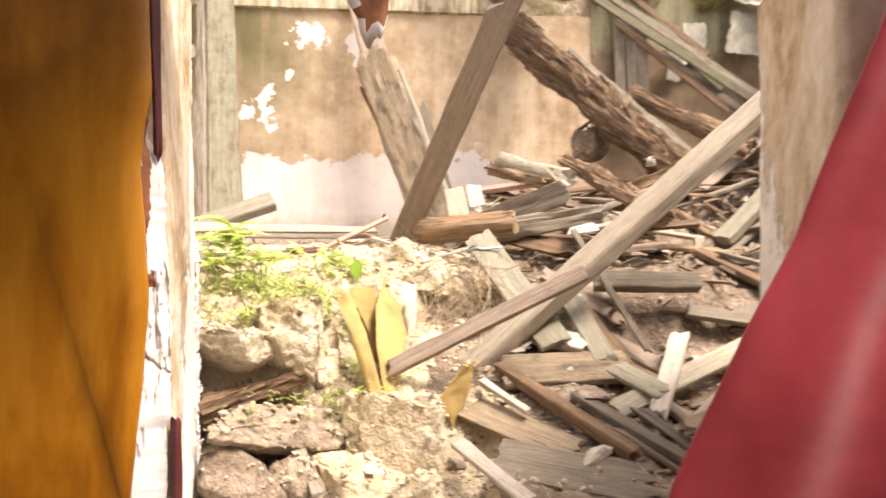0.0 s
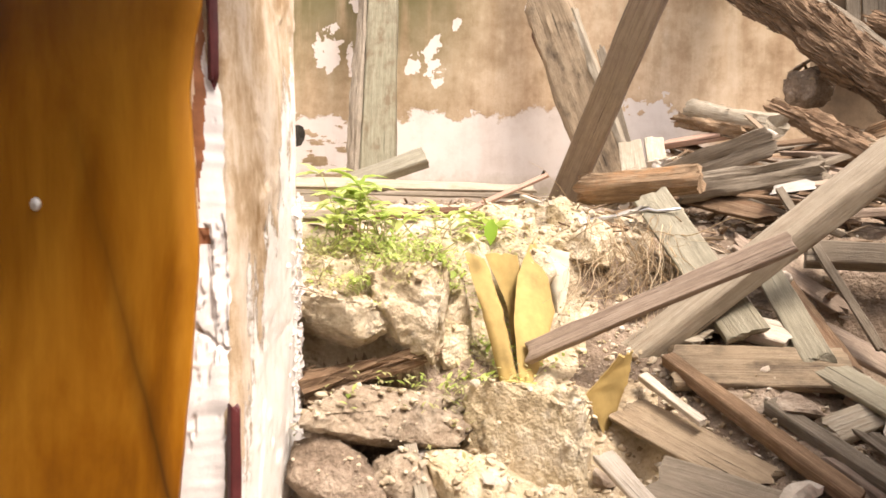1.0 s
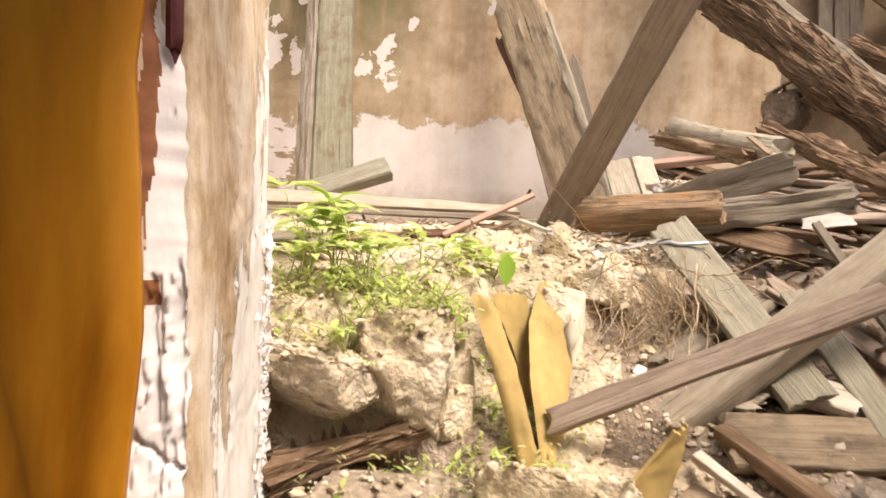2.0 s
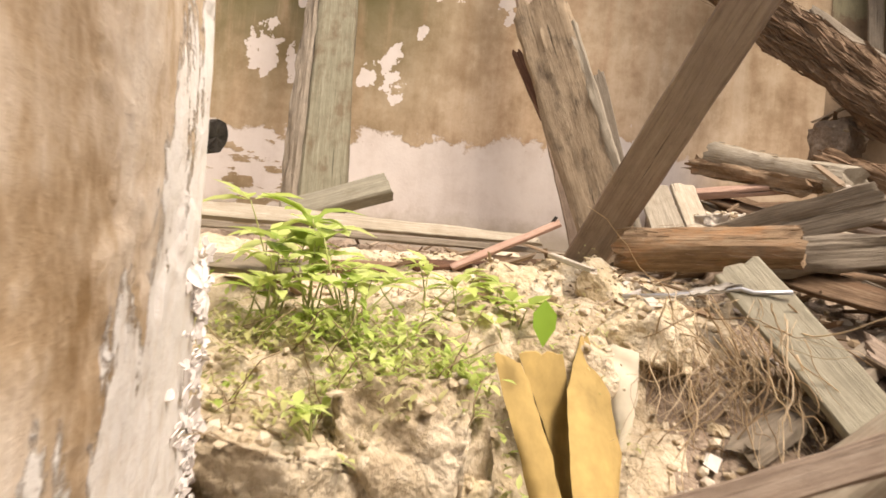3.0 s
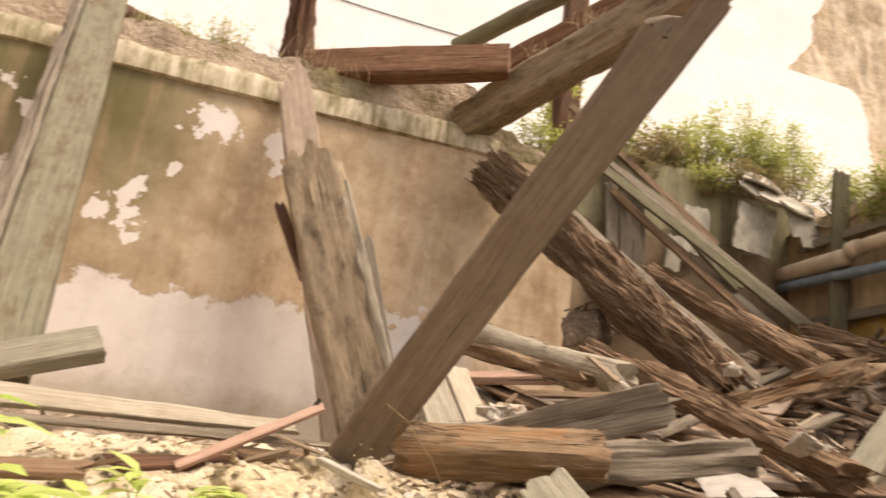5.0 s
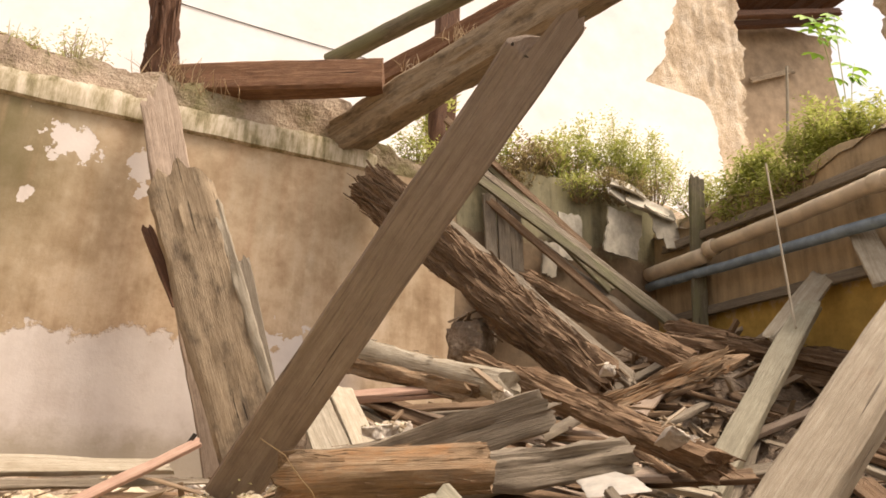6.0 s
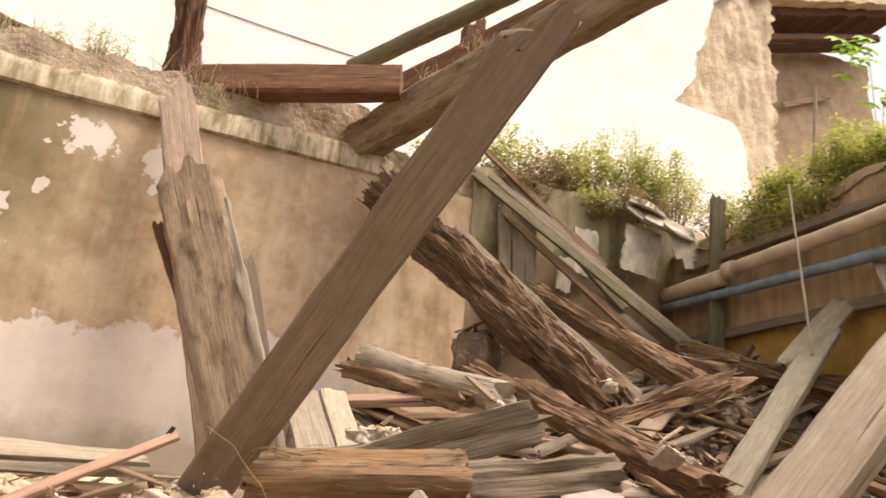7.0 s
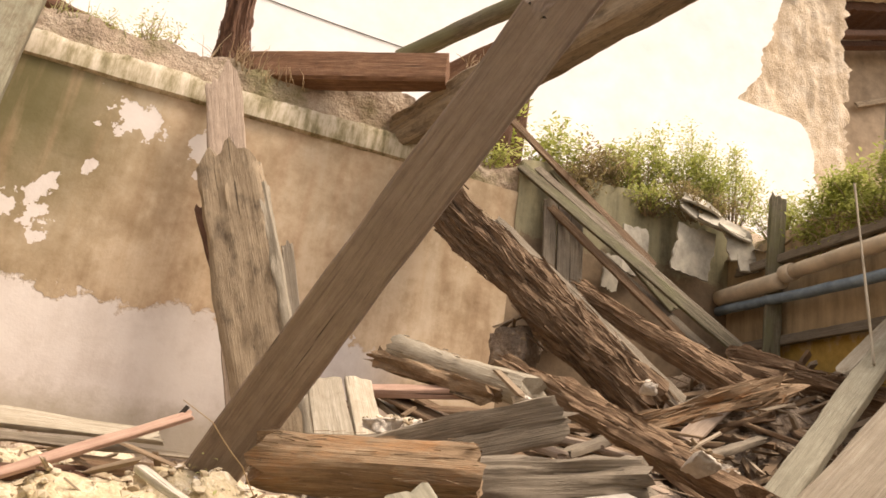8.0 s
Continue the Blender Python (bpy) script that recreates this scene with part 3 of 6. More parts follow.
def side_wall():
    verts, faces = [], []
    nx, nz = 60, 30
    for side in (0, 1):
        for i in range(nx + 1):
            y = 1.9 + 4.35 * i / nx
            zt = 3.38 + N(y * 3, 1, 4, 12) * 0.05
            for j in range(nz + 1):
                z = 0.3 + (zt - 0.3) * j / nz
                verts.append((2.96 + side * 0.5 + N(y * 2.4, z * 2.4, 1, 13) * 0.03, y, z))
    s = (nx + 1) * (nz + 1)
    at = lambda side, i, j: side * s + i * (nz + 1) + j
    for i in range(nx):
        for j in range(nz):
            faces.append((at(0, i + 1, j), at(0, i, j), at(0, i, j + 1), at(0, i + 1, j + 1)))
            faces.append((at(1, i, j), at(1, i + 1, j), at(1, i + 1, j + 1), at(1, i, j + 1)))
        faces.append((at(0, i + 1, nz), at(0, i, nz), at(1, i, nz), at(1, i + 1, nz)))
    return tagged(part("wall_side", verts, faces, M_SIDE), "brown side wall, ochre paint left near its foot", "wall", kind="structure")


side_wall()


def side_bank():
    """Earth bank on top of the side wall."""
    verts, faces = [], []
    nx, ny = 60, 26
    for j in range(ny + 1):
        for i in range(nx + 1):
            y = 1.5 + 5.2 * i / nx
            d = 6.0 * (j / ny) ** 1.6
            z = 3.32 + 0.2 * sm(0, 0.25, d) + N(d * 3, y * 2.6, 1, 15) * 0.08 + N(d * 9, y * 9, 1, 16) * 0.04 + 0.3 * sm(0.3, 2.0, d)
            verts.append((2.93 + d, y, z))
    for j in range(ny):
        for i in range(nx):
            a = j * (nx + 1) + i
            faces.append((a + 1, a, a + nx + 1, a + nx + 2))
    return tagged(part("ground_bank", verts, faces, M_COPING), "eroded earth bank on the side wall", "ground", kind="structure")


side_bank()
left = slab("wall_left", 1.9, 6.2, lambda q: 0.0, 0.3, lambda q: 3.45, 0.4, M_SIDE, 30, 16, 0.02, 21)
left.matrix_world = Matrix(((0, -1, 0, -4.25), (1, 0, 0, 0), (0, 0, 1, 0), (0, 0, 0, 1)))
tagged(left, "unseen render wall added round the camera closing the ruined room", "wall")


# ---------------------------------------------------------------- the opening that the camera goes through
def jamb_front(z):
    """The near corner of the left wall end, leaning outwards."""
    return float(np.interp(z, [0.3, 0.95, 1.35, 1.75, 2.2], [-0.605, -0.612, -0.628, -0.654, -0.685]))


def jamb(name, front, back, far, label):
    """Thick wall end: its reveal runs from front to back, and the wall goes on to far (x)."""
    verts, faces = [], []
    n, nz = 64, 190
    sgn = 1 if far > front[0] else -1
    left = sgn < 0
    for i in range(n + 1):
        f = i / n
        y = front[1] + (back[1] - front[1]) * f
        for j in range(nz + 1):
            z = 0.3 + 1.9 * j / nz
            x0 = jamb_front(z) if left else front[0] + (z - 1.4) * -0.015
            x = x0 + (back[0] + (z - 1.4) * -0.015 - x0) * f
            d = N(y * 5, z * 2.5, 2, 31) * 0.012 + N(y * 14, z * 6, 2, 32) * 0.003 + N(y * 45, z * 26, 2, 36) * 0.0018
            flake = N(y * 6, z * 3, 6, 33) + 0.5 * N(y * 23, z * 13, 6, 34) + 0.25 * N(y * 60, z * 40, 6, 37) + 0.7 * (1.32 - z) + 0.9 * (f - 0.5)
            d -= 0.005 * sm(0.2, 0.24, flake)
            rnd = (0.012 if left else 0.03) * max(0, 1 - f * 14) ** 2 + 0.03 * max(0, 1 - (1 - f) * 12) ** 2
            verts.append((x + sgn * (rnd + d), y, z))
    for i in range(n):
        for j in range(nz):
            a = i * (nz + 1) + j
            q = (a, a + nz + 1, a + nz + 2, a + 1)
            faces.append(q if sgn < 0 else q[::-1])
    s = len(verts)
    for i in range(2):
        y = back[1] if i else front[1]
        for j in range(nz + 1):
            verts.append((far, y, 0.3 + 1.9 * j / nz))
    for j in range(nz):
        a, b = j, s + j
        q = (b, a, a + 1, b + 1)
        faces.append(q if sgn < 0 else q[::-1])
        a, b = n * (nz + 1) + j, s + nz + 1 + j
        q = (a, b, b + 1, a + 1)
        faces.append(q if sgn < 0 else q[::-1])
        q = (s + nz + 1 + j, s + j, s + j + 1, s + nz + 2 + j)
        faces.append(q if sgn < 0 else q[::-1])
    top = [i * (nz + 1) + nz for i in range(n + 1)] + [s + 2 * nz + 1, s + nz]
    faces.append(tuple(top) if sgn > 0 else tuple(reversed(top)))
    return tagged(part(name, verts, faces, M_JAMB), label, "wall", kind="structure")


jamb("wall_front_left", (-0.655, 1.70), (-0.775, 2.27), -4.25, "thick earth wall end with flaking white lime")
jamb("wall_front_right", (0.99, 1.70), (1.03, 2.27), 3.4, "thick earth wall end with brown stains")
lintel = block("wall_lintel", -0.9, 1.3, 1.66, 1.72, 2.27, 2.34, M_JAMB)
tagged(lintel, "narrow wall head over the opening", "wall", kind="structure")
sill = block("wall_sill", -0.9, 1.2, 1.72, 2.25, 0.0, 0.5, M_JAMB)
tagged(sill, "earth wall foot under the rubble", "wall", kind="structure")


def panel_edge(z):
    return float(np.interp(z, [0.3, 0.85, 1.08, 1.3, 1.45, 1.6, 1.7, 1.78, 2.4], [-0.735, -0.698, -0.674, -0.658, -0.668, -0.684, -0.676, -0.658, -0.68])) + N(z * 3.1, 0, 1, 41) * 0.004 + N(z * 13, 0, 1, 42) * 0.003


def ochre_wall():
    """Varnished boarding on the near face of the left wall, its free edge torn."""
    verts, faces = [], []
    nz, nx = 90, 30
    for side in (0, 1):
        for i in range(nx + 1):
            for j in range(nz + 1):
                z = 2.34 * j / nz
                edge = panel_edge(z)
                x = -3.2 + (edge + 3.2) * (i / nx) ** 0.6
                y = 1.628 + side * 0.012 + N(x * 1.3, z * 1.1, 0, 43) * 0.008
                verts.append((x, y, z))
    s = (nx + 1) * (nz + 1)
    at = lambda side, i, j: side * s + i * (nz + 1) + j
    for i in range(nx):
        for j in range(nz):
            faces.append((at(0, i, j), at(0, i + 1, j), at(0, i + 1, j + 1), at(0, i, j + 1)))
            faces.append((at(1, i + 1, j), at(1, i, j), at(1, i, j + 1), at(1, i + 1, j + 1)))
    for j in range(nz):
        faces.append((at(0, nx, j), at(1, nx, j), at(1, nx, j + 1), at(0, nx, j + 1)))
    return tagged(part("wall_panel_ochre", verts, faces, M_OCHRE), "ochre varnished wall panel with a torn edge", "wall panel", kind="structure")


ochre_wall()


def torn_plaster():
    """The plaster layers between the panel and the earth wall: cream and red-brown coats above, bare white below, torn and cracked."""
    verts, faces, mats = [], [], []
    nz, ny = 420, 26
    for j in range(nz + 1):
        z = 0.3 + 1.9 * j / nz
        x0 = panel_edge(z) - 0.03
        x1 = jamb_front(z) - 0.006 + 0.006 * N(z * 6, 1, 1, 51) + 0.006 * N(z * 19, 1, 1, 52) + 0.004 * N(z * 55, 1, 1, 50)
        x1 -= 0.018 * sm(1.02, 0.98, z) + 0.03 * sm(1.62, 1.68, z)
        for i in range(ny + 1):
            f = i / ny
            y = 1.641 + 0.05 * f ** 1.2 + 0.004 * N(z * 9, f * 3, 2, 53)
            x = x0 + (x1 - x0) * f
            flake = N(z * 5, f * 6, 2, 55) + 0.6 * N(z * 19, f * 12, 2, 56) + 0.3 * N(z * 60, f * 30, 2, 58) + 1.0 * sm(1.0, 1.15, z) * (1 - sm(1.3, 1.4, z)) - 0.7
            y += 0.006 * sm(0.0, 0.07, flake) + 0.005 * sm(0.4, 0.45, flake)
            line = 1.165 - 0.05 * f + 0.012 * N(f * 6, 1, 1, 57)
            y += 0.014 * max(0.0, 1 - abs(z - line) / 0.006)
            split = 0.5 + 0.12 * N(z * 4, 3, 1, 59) + 0.05 * N(z * 17, 3, 1, 49)
            if 1.17 < z < 1.36:
                y += 0.012 * max(0.0, 1 - abs(f - split) / 0.06)
            verts.append((x, y, z))
    for j in range(nz):
        z = 0.3 + 1.9 * (j + 0.5) / nz
        wob = 0.05 * N(z * 11, 1, 4, 47) + 0.03 * N(z * 37, 1, 4, 48)
        for i in range(ny):
            a, f = j * (ny + 1) + i, (i + 0.5) / ny
            faces.append((a, a + 1, a + ny + 2, a + ny + 1))
            bound = float(np.interp(z, [1.28, 1.32, 1.45, 1.55, 1.66, 1.72], [0.0, 0.3, 0.45, 0.6, 0.74, 1.0])) + wob
            m = 0
            if f < bound:
                m = 2 if f > bound - 0.28 * sm(1.38, 1.55, z) else 1
            if abs(z - 1.33 - wob * 0.4) < 0.015 and f < 0.5 + wob:
                m = 2
            mats.append(m)
    ob = part("trim_torn_plaster", verts, faces, M_PAPER)
    ob.data.materials.append(M_CREAM)
    ob.data.materials.append(M_RUSSET)
    ob.data.polygons.foreach_set("material_index", mats)
    return tagged(ob, "white plaster edge torn beside the ochre panel, brown coat showing", "plaster", kind="structure")


torn_plaster()
for a, b, w, rag in (((-0.655, 1.672, 1.66), (-0.682, 1.672, 2.3), 0.026, (0.03, 0.0)), ((-0.604, 1.69, 0.3), (-0.612, 1.69, 0.99), 0.022, (0.0, 0.02))):
    strip = timber("trim_maroon_strip", a, b, w, 0.018, "dark", "maroon painted frame strip between plaster and wall end", "frame", (1, -0.6, 0), rag=rag)
    strip.data.materials[0] = M_MAROON
    tagged(strip, kind="structure")


def lime_flakes():
    """Scales of lime curling off the inner edge of the wall end."""
    r = random.Random(17)
    verts, faces = [], []
    for _ in range(520):
        f = 1 - abs(r.gauss(0, 0.09))
        z = r.uniform(0.7, 1.44)
        x0 = jamb_front(z)
        c = V(x0 + (-0.775 + (z - 1.4) * -0.015 - x0) * f + 0.006, 1.70 + 0.57 * f, z)
        s = r.uniform(0.003, 0.009) * (1 + (r.random() < 0.08))
        m = Matrix.Translation(c) @ Matrix.Rotation(r.gauss(0, 0.35), 4, "Z") @ Matrix.Rotation(r.gauss(0, 0.3), 4, "Y") @ Matrix.Rotation(r.uniform(0, 6.28), 4, "X")
        b = len(verts)
        k = r.randint(5, 7)
        ring = [(math.cos(6.283 * q / k) * s * r.uniform(0.6, 1.2), math.sin(6.283 * q / k) * s * r.uniform(0.6, 1.2)) for q in range(k)]
        for h in (0.0012, -0.0012):
            verts += [m @ V(h + 20 * u * u, u * 0.8, v * 1.3) for u, v in ring]
        faces.append(tuple(range(b, b + k)))
        faces.append(tuple(reversed(range(b + k, b + 2 * k))))
        faces += [(b + k + q, b + k + (q + 1) % k, b + (q + 1) % k, b + q) for q in range(k)]
    return tagged(part("lime_flakes", verts, faces, M_PAPER, None, "", False), "white lime scales curling off the wall end", "plaster", kind="stuff")


lime_flakes()


def nail():
    verts, faces = [], []
    tube(verts, faces, [V(-1.02, 1.64, 1.392), V(-1.02, 1.618, 1.392), V(-1.02, 1.616, 1.392), V(-1.02, 1.611, 1.392)], [0.003, 0.003, 0.015, 0.011], 12)
    return tagged(part("nail", verts, faces, M_STEEL), "bright steel nail head in the ochre panel", "nail")


nail()


def torn_flap():
    """A scrap of plastered lath hanging from the lintel."""
    verts, faces = [], []
    for side in (0, 1):
        for j in range(13):
            f = j / 12
            z = 2.35 - 0.41 * f
            w = 0.16 * (1 - 0.75 * f ** 2.2) + 0.02 * N(f * 9, 0, 0, 61)
            c = -0.2 + 0.05 * f + 0.015 * N(f * 5, 2, 0, 62)
            for i in range(5):
                u = i / 4 - 0.5
                verts.append((c + u * w, 1.76 + side * 0.014 + 0.03 * math.sin(f * 3 + u * 2), z + 0.03 * N(u * 6, f * 4, 1, 63)))
    s = 65
    for side in (0, 1):
        for j in range(12):
            for i in range(4):
                a = side * s + j * 5 + i
                q = (a, a + 5, a + 6, a + 1)
                faces.append(q if side == 0 else q[::-1])
    rim = [i for i in range(5)] + [j * 5 + 4 for j in range(1, 13)] + [60 + i for i in (3, 2, 1, 0)] + [j * 5 for j in range(11, 0, -1)]
    for a, b in zip(rim, rim[1:] + rim[:1]):
        faces.append((a, b, b + s, a + s))
    ob = part("torn_paper", verts, faces, M_PAPER)
    ob.data.materials.append(M_RUSSET)
    for p in ob.data.polygons:
        c = p.center
        if c.x > -0.19 + 0.03 * N(c.z * 9, 1, 2, 64) and c.z > 1.99:
            p.material_index = 1
    return tagged(ob, "torn white and brown wall paper hanging from the lintel", "wall paper")


torn_flap()


def curtain():
    verts, faces = [], []
    nz, nx = 50, 60
    for side in (0, 1):
        for j in range(nz + 1):
            z = 2.34 - 2.14 * j / nz
            e = float(np.interp(z, [0.2, 0.96, 1.28, 1.43, 1.86, 2.7], [0.27, 0.46, 0.605, 0.69, 0.85, 1.0]))
            for i in range(nx + 1):
                f = i / nx
                x = e + (1.75 - e) * f
                fold = math.sin(f * 34 + N(z * 1.2, 0, 0, 71) * 1.6) * 0.028 * (0.35 + f) + N(x * 3, z * 2, 0, 72) * 0.03
                verts.append((x, 1.31 + fold + side * 0.003 + 0.02 * (1 - min(1, f * 20)) ** 2, z))
    s = (nx + 1) * (nz + 1)
    for side in (0, 1):
        for j in range(nz):
            for i in range(nx):
                a = side * s + j * (nx + 1) + i
                q = (a, a + nx + 1, a + nx + 2, a + 1)
                faces.append(q if side == 0 else q[::-1])
    for j in range(nz):
        a = j * (nx + 1)
        faces.append((a, a + s, a + s + nx + 1, a + nx + 1))
    return tagged(part("curtain", verts, faces, M_CLOTH), "red ribbed cloth curtain drawn aside at the opening", "curtain")


curtain()

# the dim room behind the camera, unseen and added to hold back light
# added floor out of view, a pale bounce surface
tagged(block("floor", -3.2, 3.2, -4.0, 1.72, -0.1, 0.0, M_FLOOR), "unseen floor added behind the opening, pale to bounce light", "floor", kind="structure")
# ceiling pieces out of view; the gap between them steers sun onto panel and plaster
tagged(block("ceiling", -3.4, 3.4, -4.2, 0.68, 2.34, 2.42, M_ROOM), "unseen ceiling piece added to shape light on the panel", "ceiling", kind="structure")
tagged(block("ceiling_strip", -3.4, -0.3, 1.06, 1.64, 2.34, 2.42, M_ROOM), "unseen ceiling piece added to shape light on the panel", "ceiling", kind="structure")
tagged(block("ceiling_strip", 0.8, 3.4, 1.32, 1.64, 2.34, 2.42, M_ROOM), "unseen ceiling piece added to shape light on the panel", "ceiling", kind="structure")
# added walls out of view; they block sky light, the back gap lets some in
tagged(block("wall_room_left", -3.4, -3.2, -4.0, 1.7, -0.1, 2.34, M_ROOM), "unseen render wall added round the camera", "wall", kind="structure")
tagged(block("wall_room_right", 3.2, 3.4, -4.0, 1.7, -0.1, 2.34, M_ROOM), "unseen render wall added round the camera", "wall", kind="structure")
tagged(block("wall_room_back_left", -3.4, -1.7, -4.2, -4.0, -0.1, 2.34, M_ROOM), "unseen render wall added round the camera", "wall", kind="structure")
tagged(block("wall_room_back_right", 1.7, 3.4, -4.2, -4.0, -0.1, 2.34, M_ROOM), "unseen render wall added round the camera", "wall", kind="structure")


# ---------------------------------------------------------------- rubble
def ground_h(x, y):
    """Height of the rubble heap."""
    low = float(np.interp(y, [1.6, 2.0, 2.4, 2.8, 3.2, 3.6, 4.3, 5.0, 6.2], [0.5, 0.68, 0.80, 1.0, 1.25, 1.42, 1.6, 1.75, 1.9]))
    low += 0.26 * sm(0.5, 2.4, x) * sm(3.0, 4.2, y) - 0.1 * sm(0.3, 0.8, x) * sm(3.3, 3.8, y) - 0.28 * math.exp(-((x - 1.85) ** 2 + (y - 4.25) ** 2) / 0.06) - 0.1 * sm(0.7, 1.1, x) * (1 - sm(1.4, 1.9, x)) * (1 - sm(3.0, 3.3, y))
    low -= 0.2 * math.exp(-((x - 0.86) ** 2 + (y - 3.0) ** 2) / 0.03) + 0.3 * math.exp(-((x - 1.55) ** 2 + (y - 3.98) ** 2) / 0.05)
    low -= 0.1 * sm(0.25, 0.15, x) * (1 - sm(2.35, 2.6, y))
    low += 0.36 * sm(1.95, 2.5, x) * sm(4.35, 4.85, y)
    top = float(np.interp(y, [2.2, 2.6, 3.2, 3.8, 4.5, 6.2], [1.17, 1.23, 1.34, 1.43, 1.43, 1.45]))
    front = float(np.interp(x, [-4.0, -0.9, -0.58, -0.42, -0.2, 0.15], [2.36, 2.4, 2.5, 2.82, 3.04, 3.2])) + 0.05 * N(x * 5, 3, 1, 81)
    m = sm(front - 0.16, front + 0.08, y) * (1 - sm(0.0, 0.22, x + 0.05 * N(y * 5, 1, 1, 82)) * (1 - sm(3.3, 3.8, y)))
    m *= 1 - 0.6 * sm(0.3, 1.4, x) * sm(3.3, 4.0, y)
    z = low + (top - low) * m if top > low or x < 0.25 else low
    z += N(x * 3, y * 3, 0, 83) * 0.04 + N(x * 8, y * 8, 0, 84) * 0.035 + abs(N(x * 17, y * 17, 0, 85)) * 0.03 + N(x * 34, y * 34, 0, 86) * 0.012
    return z


def rubble():
    verts, faces = [], []
    nx, ny = 300, 260
    for j in range(ny + 1):
        for i in range(nx + 1):
            x, y = -4.25 + 7.3 * (i / nx), 1.62 + 4.6 * (j / ny) ** 1.15
            k = 0.03 * N(x * 9, y * 9, 3, 86)
            verts.append((x + k, y + 0.03 * N(x * 9, y * 9, 8, 87), ground_h(x, y)))
    for j in range(ny):
        for i in range(nx):
            a = j * (nx + 1) + i
            faces.append((a, a + 1, a + nx + 2, a + nx + 1))
    ob = part("ground_rubble", verts, faces, M_RUBBLE)
    ob.data.materials.append(M_SOIL)
    for p in ob.data.polygons:
        c = p.center
        left = c.x < (0.2 if c.y > 3.16 or c.y < 2.6 else -0.06) + 0.12 * N(c.y * 3, 1, 1, 88) and c.y < 4.0 + 0.2 * N(c.x * 3, 1, 1, 89)
        p.material_index = 0 if left and not (c.x < -0.22 + 0.1 * N(c.y * 6, 1, 1, 90) and c.z < 0.93 + 0.06 * N(c.x * 7, 1, 1, 91)) else 1
    return tagged(ob, "heap of broken adobe, lime and soil", "rubble", kind="structure")


rubble()


# ---------------------------------------------------------------- large fallen timbers
brace = timber("leaning_beam", (-0.212, 3.73, 1.44), (0.29, 2.87, 2.48), 0.126, 0.045, "brown", "dark weathered beam with a split, splintered top, leaning over the heap", "beam", (-0.43, -1.65, -0.4), rag=(0.01, 0.04), fork=0.12, rough=0.003)
biglog = timber("leaning_log", (0.02, 4.98, 1.5), (-0.51, 5.1, 2.86), 0.29, 0.15, "log", "broad hewn log with black stains leaning by the wall", "log", (-0.2, -1, 0.15), rag=(0.02, 0.05), rough=0.01, groove=0.012, crown=0.09)
edge = timber("pale_edge", (0.162, 4.945, 1.52), (-0.31, 5.05, 2.72), 0.04, 0.12, "pale", "", "", (-0.3, -1, 0.15), rag=(0.02, 0.02), rough=0.014)
for key in list(edge.keys()):
    del edge[key]
edge.parent = biglog
edge.matrix_parent_inverse = biglog.matrix_world.inverted()
edge["label"] = "pale chipped edge"
timber("leaning_plank", (-0.1, 5.35, 1.5), (-0.715, 5.655, 3.57), 0.2, 0.05, "brown", "grey-brown plank with a broken top, leaning on the cornice", "plank", rag=(0.01, 0.1), rough=0.008, crown=0.16)
timber("bark_chip", (-0.315, 3.82, 1.592), (-0.3, 3.82, 1.618), 0.01, 0.006, "char", "small black chip of bark on the batten end", "chip", rag=(0.002, 0.004), rough=0.001)
timber("wood_splinter", (-0.42, 5.45, 2.3), (-0.63, 5.62, 2.72), 0.06, 0.02, "dark", "dark splinter standing off the wall", "splinter", rag=(0.02, 0.06))
timber("leaning_lath", (0.16, 5.1, 1.5), (-0.14, 5.25, 2.5), 0.06, 0.03, "grey", "narrow grey lath leaning beside the log", "lath", rag=(0.02, 0.04))
rotlog = timber("rotten_log", (1.6, 4.8, 2.0), (0.57, 5.74, 3.24), 0.25, 0.22, "rot", "thick rotten log with deep furrows leaning on the wall", "log", rag=(0.05, 0.035), rough=0.025, groove=0.05, log=True)
timber("split_board", (1.75, 4.75, 2.02), (1.0, 5.45, 2.95), 0.09, 0.03, "grey", "split board lying along the rotten log", "board", rag=(0.05, 0.08), groove=0.01)
timber("green_post", (-1.27, 4.16, 1.55), (-1.79, 5.58, 3.72), 0.2, 0.10, "green", "leaning post in faded green paint with a bare brown edge", "post", (0.25, -1, 0.4), rag=(0.01, 0.02), rough=0.004)
timber("bare_board", (-1.40, 4.14, 1.55), (-1.91, 5.56, 3.7), 0.085, 0.07, "grey", "bare brown board beside the green post", "board", (-0.5, -1, 0.3), rag=(0.02, 0.03), rough=0.012, groove=0.015)
timber("short_plank", (-1.36, 3.98, 1.555), (-0.985, 4.12, 1.71), 0.12, 0.06, "olive", "short thick plank with a sawn end, yellow lichen on it", "plank", (0.25, -0.6, 0.75), rag=(0.01, 0.008))
timber("long_board", (-1.75, 2.62, 1.50), (-0.36, 3.86, 1.535), 0.075, 0.026, "pale", "long pale whitish board lying along the back of the heap", "board", (0.4, -0.6, 0.75), rag=(0.02, 0.03), taper=0.6)
# strip added to draw the dark front edge and shadow of the long board
timber("dark_lath", (-1.72, 2.58, 1.462), (-0.24, 3.9, 1.5), 0.016, 0.012, "grey", "added strip for the long board's dark front edge and shadow", "lath", (0.5, -0.75, 0.3))
timber("pink_batten", (-0.605, 3.5, 1.415), (-0.285, 3.83, 1.6), 0.034, 0.02, "pink", "pinkish batten lying on the heap", "batten", (0.4, -0.4, 1), rag=(0.01, 0.015))
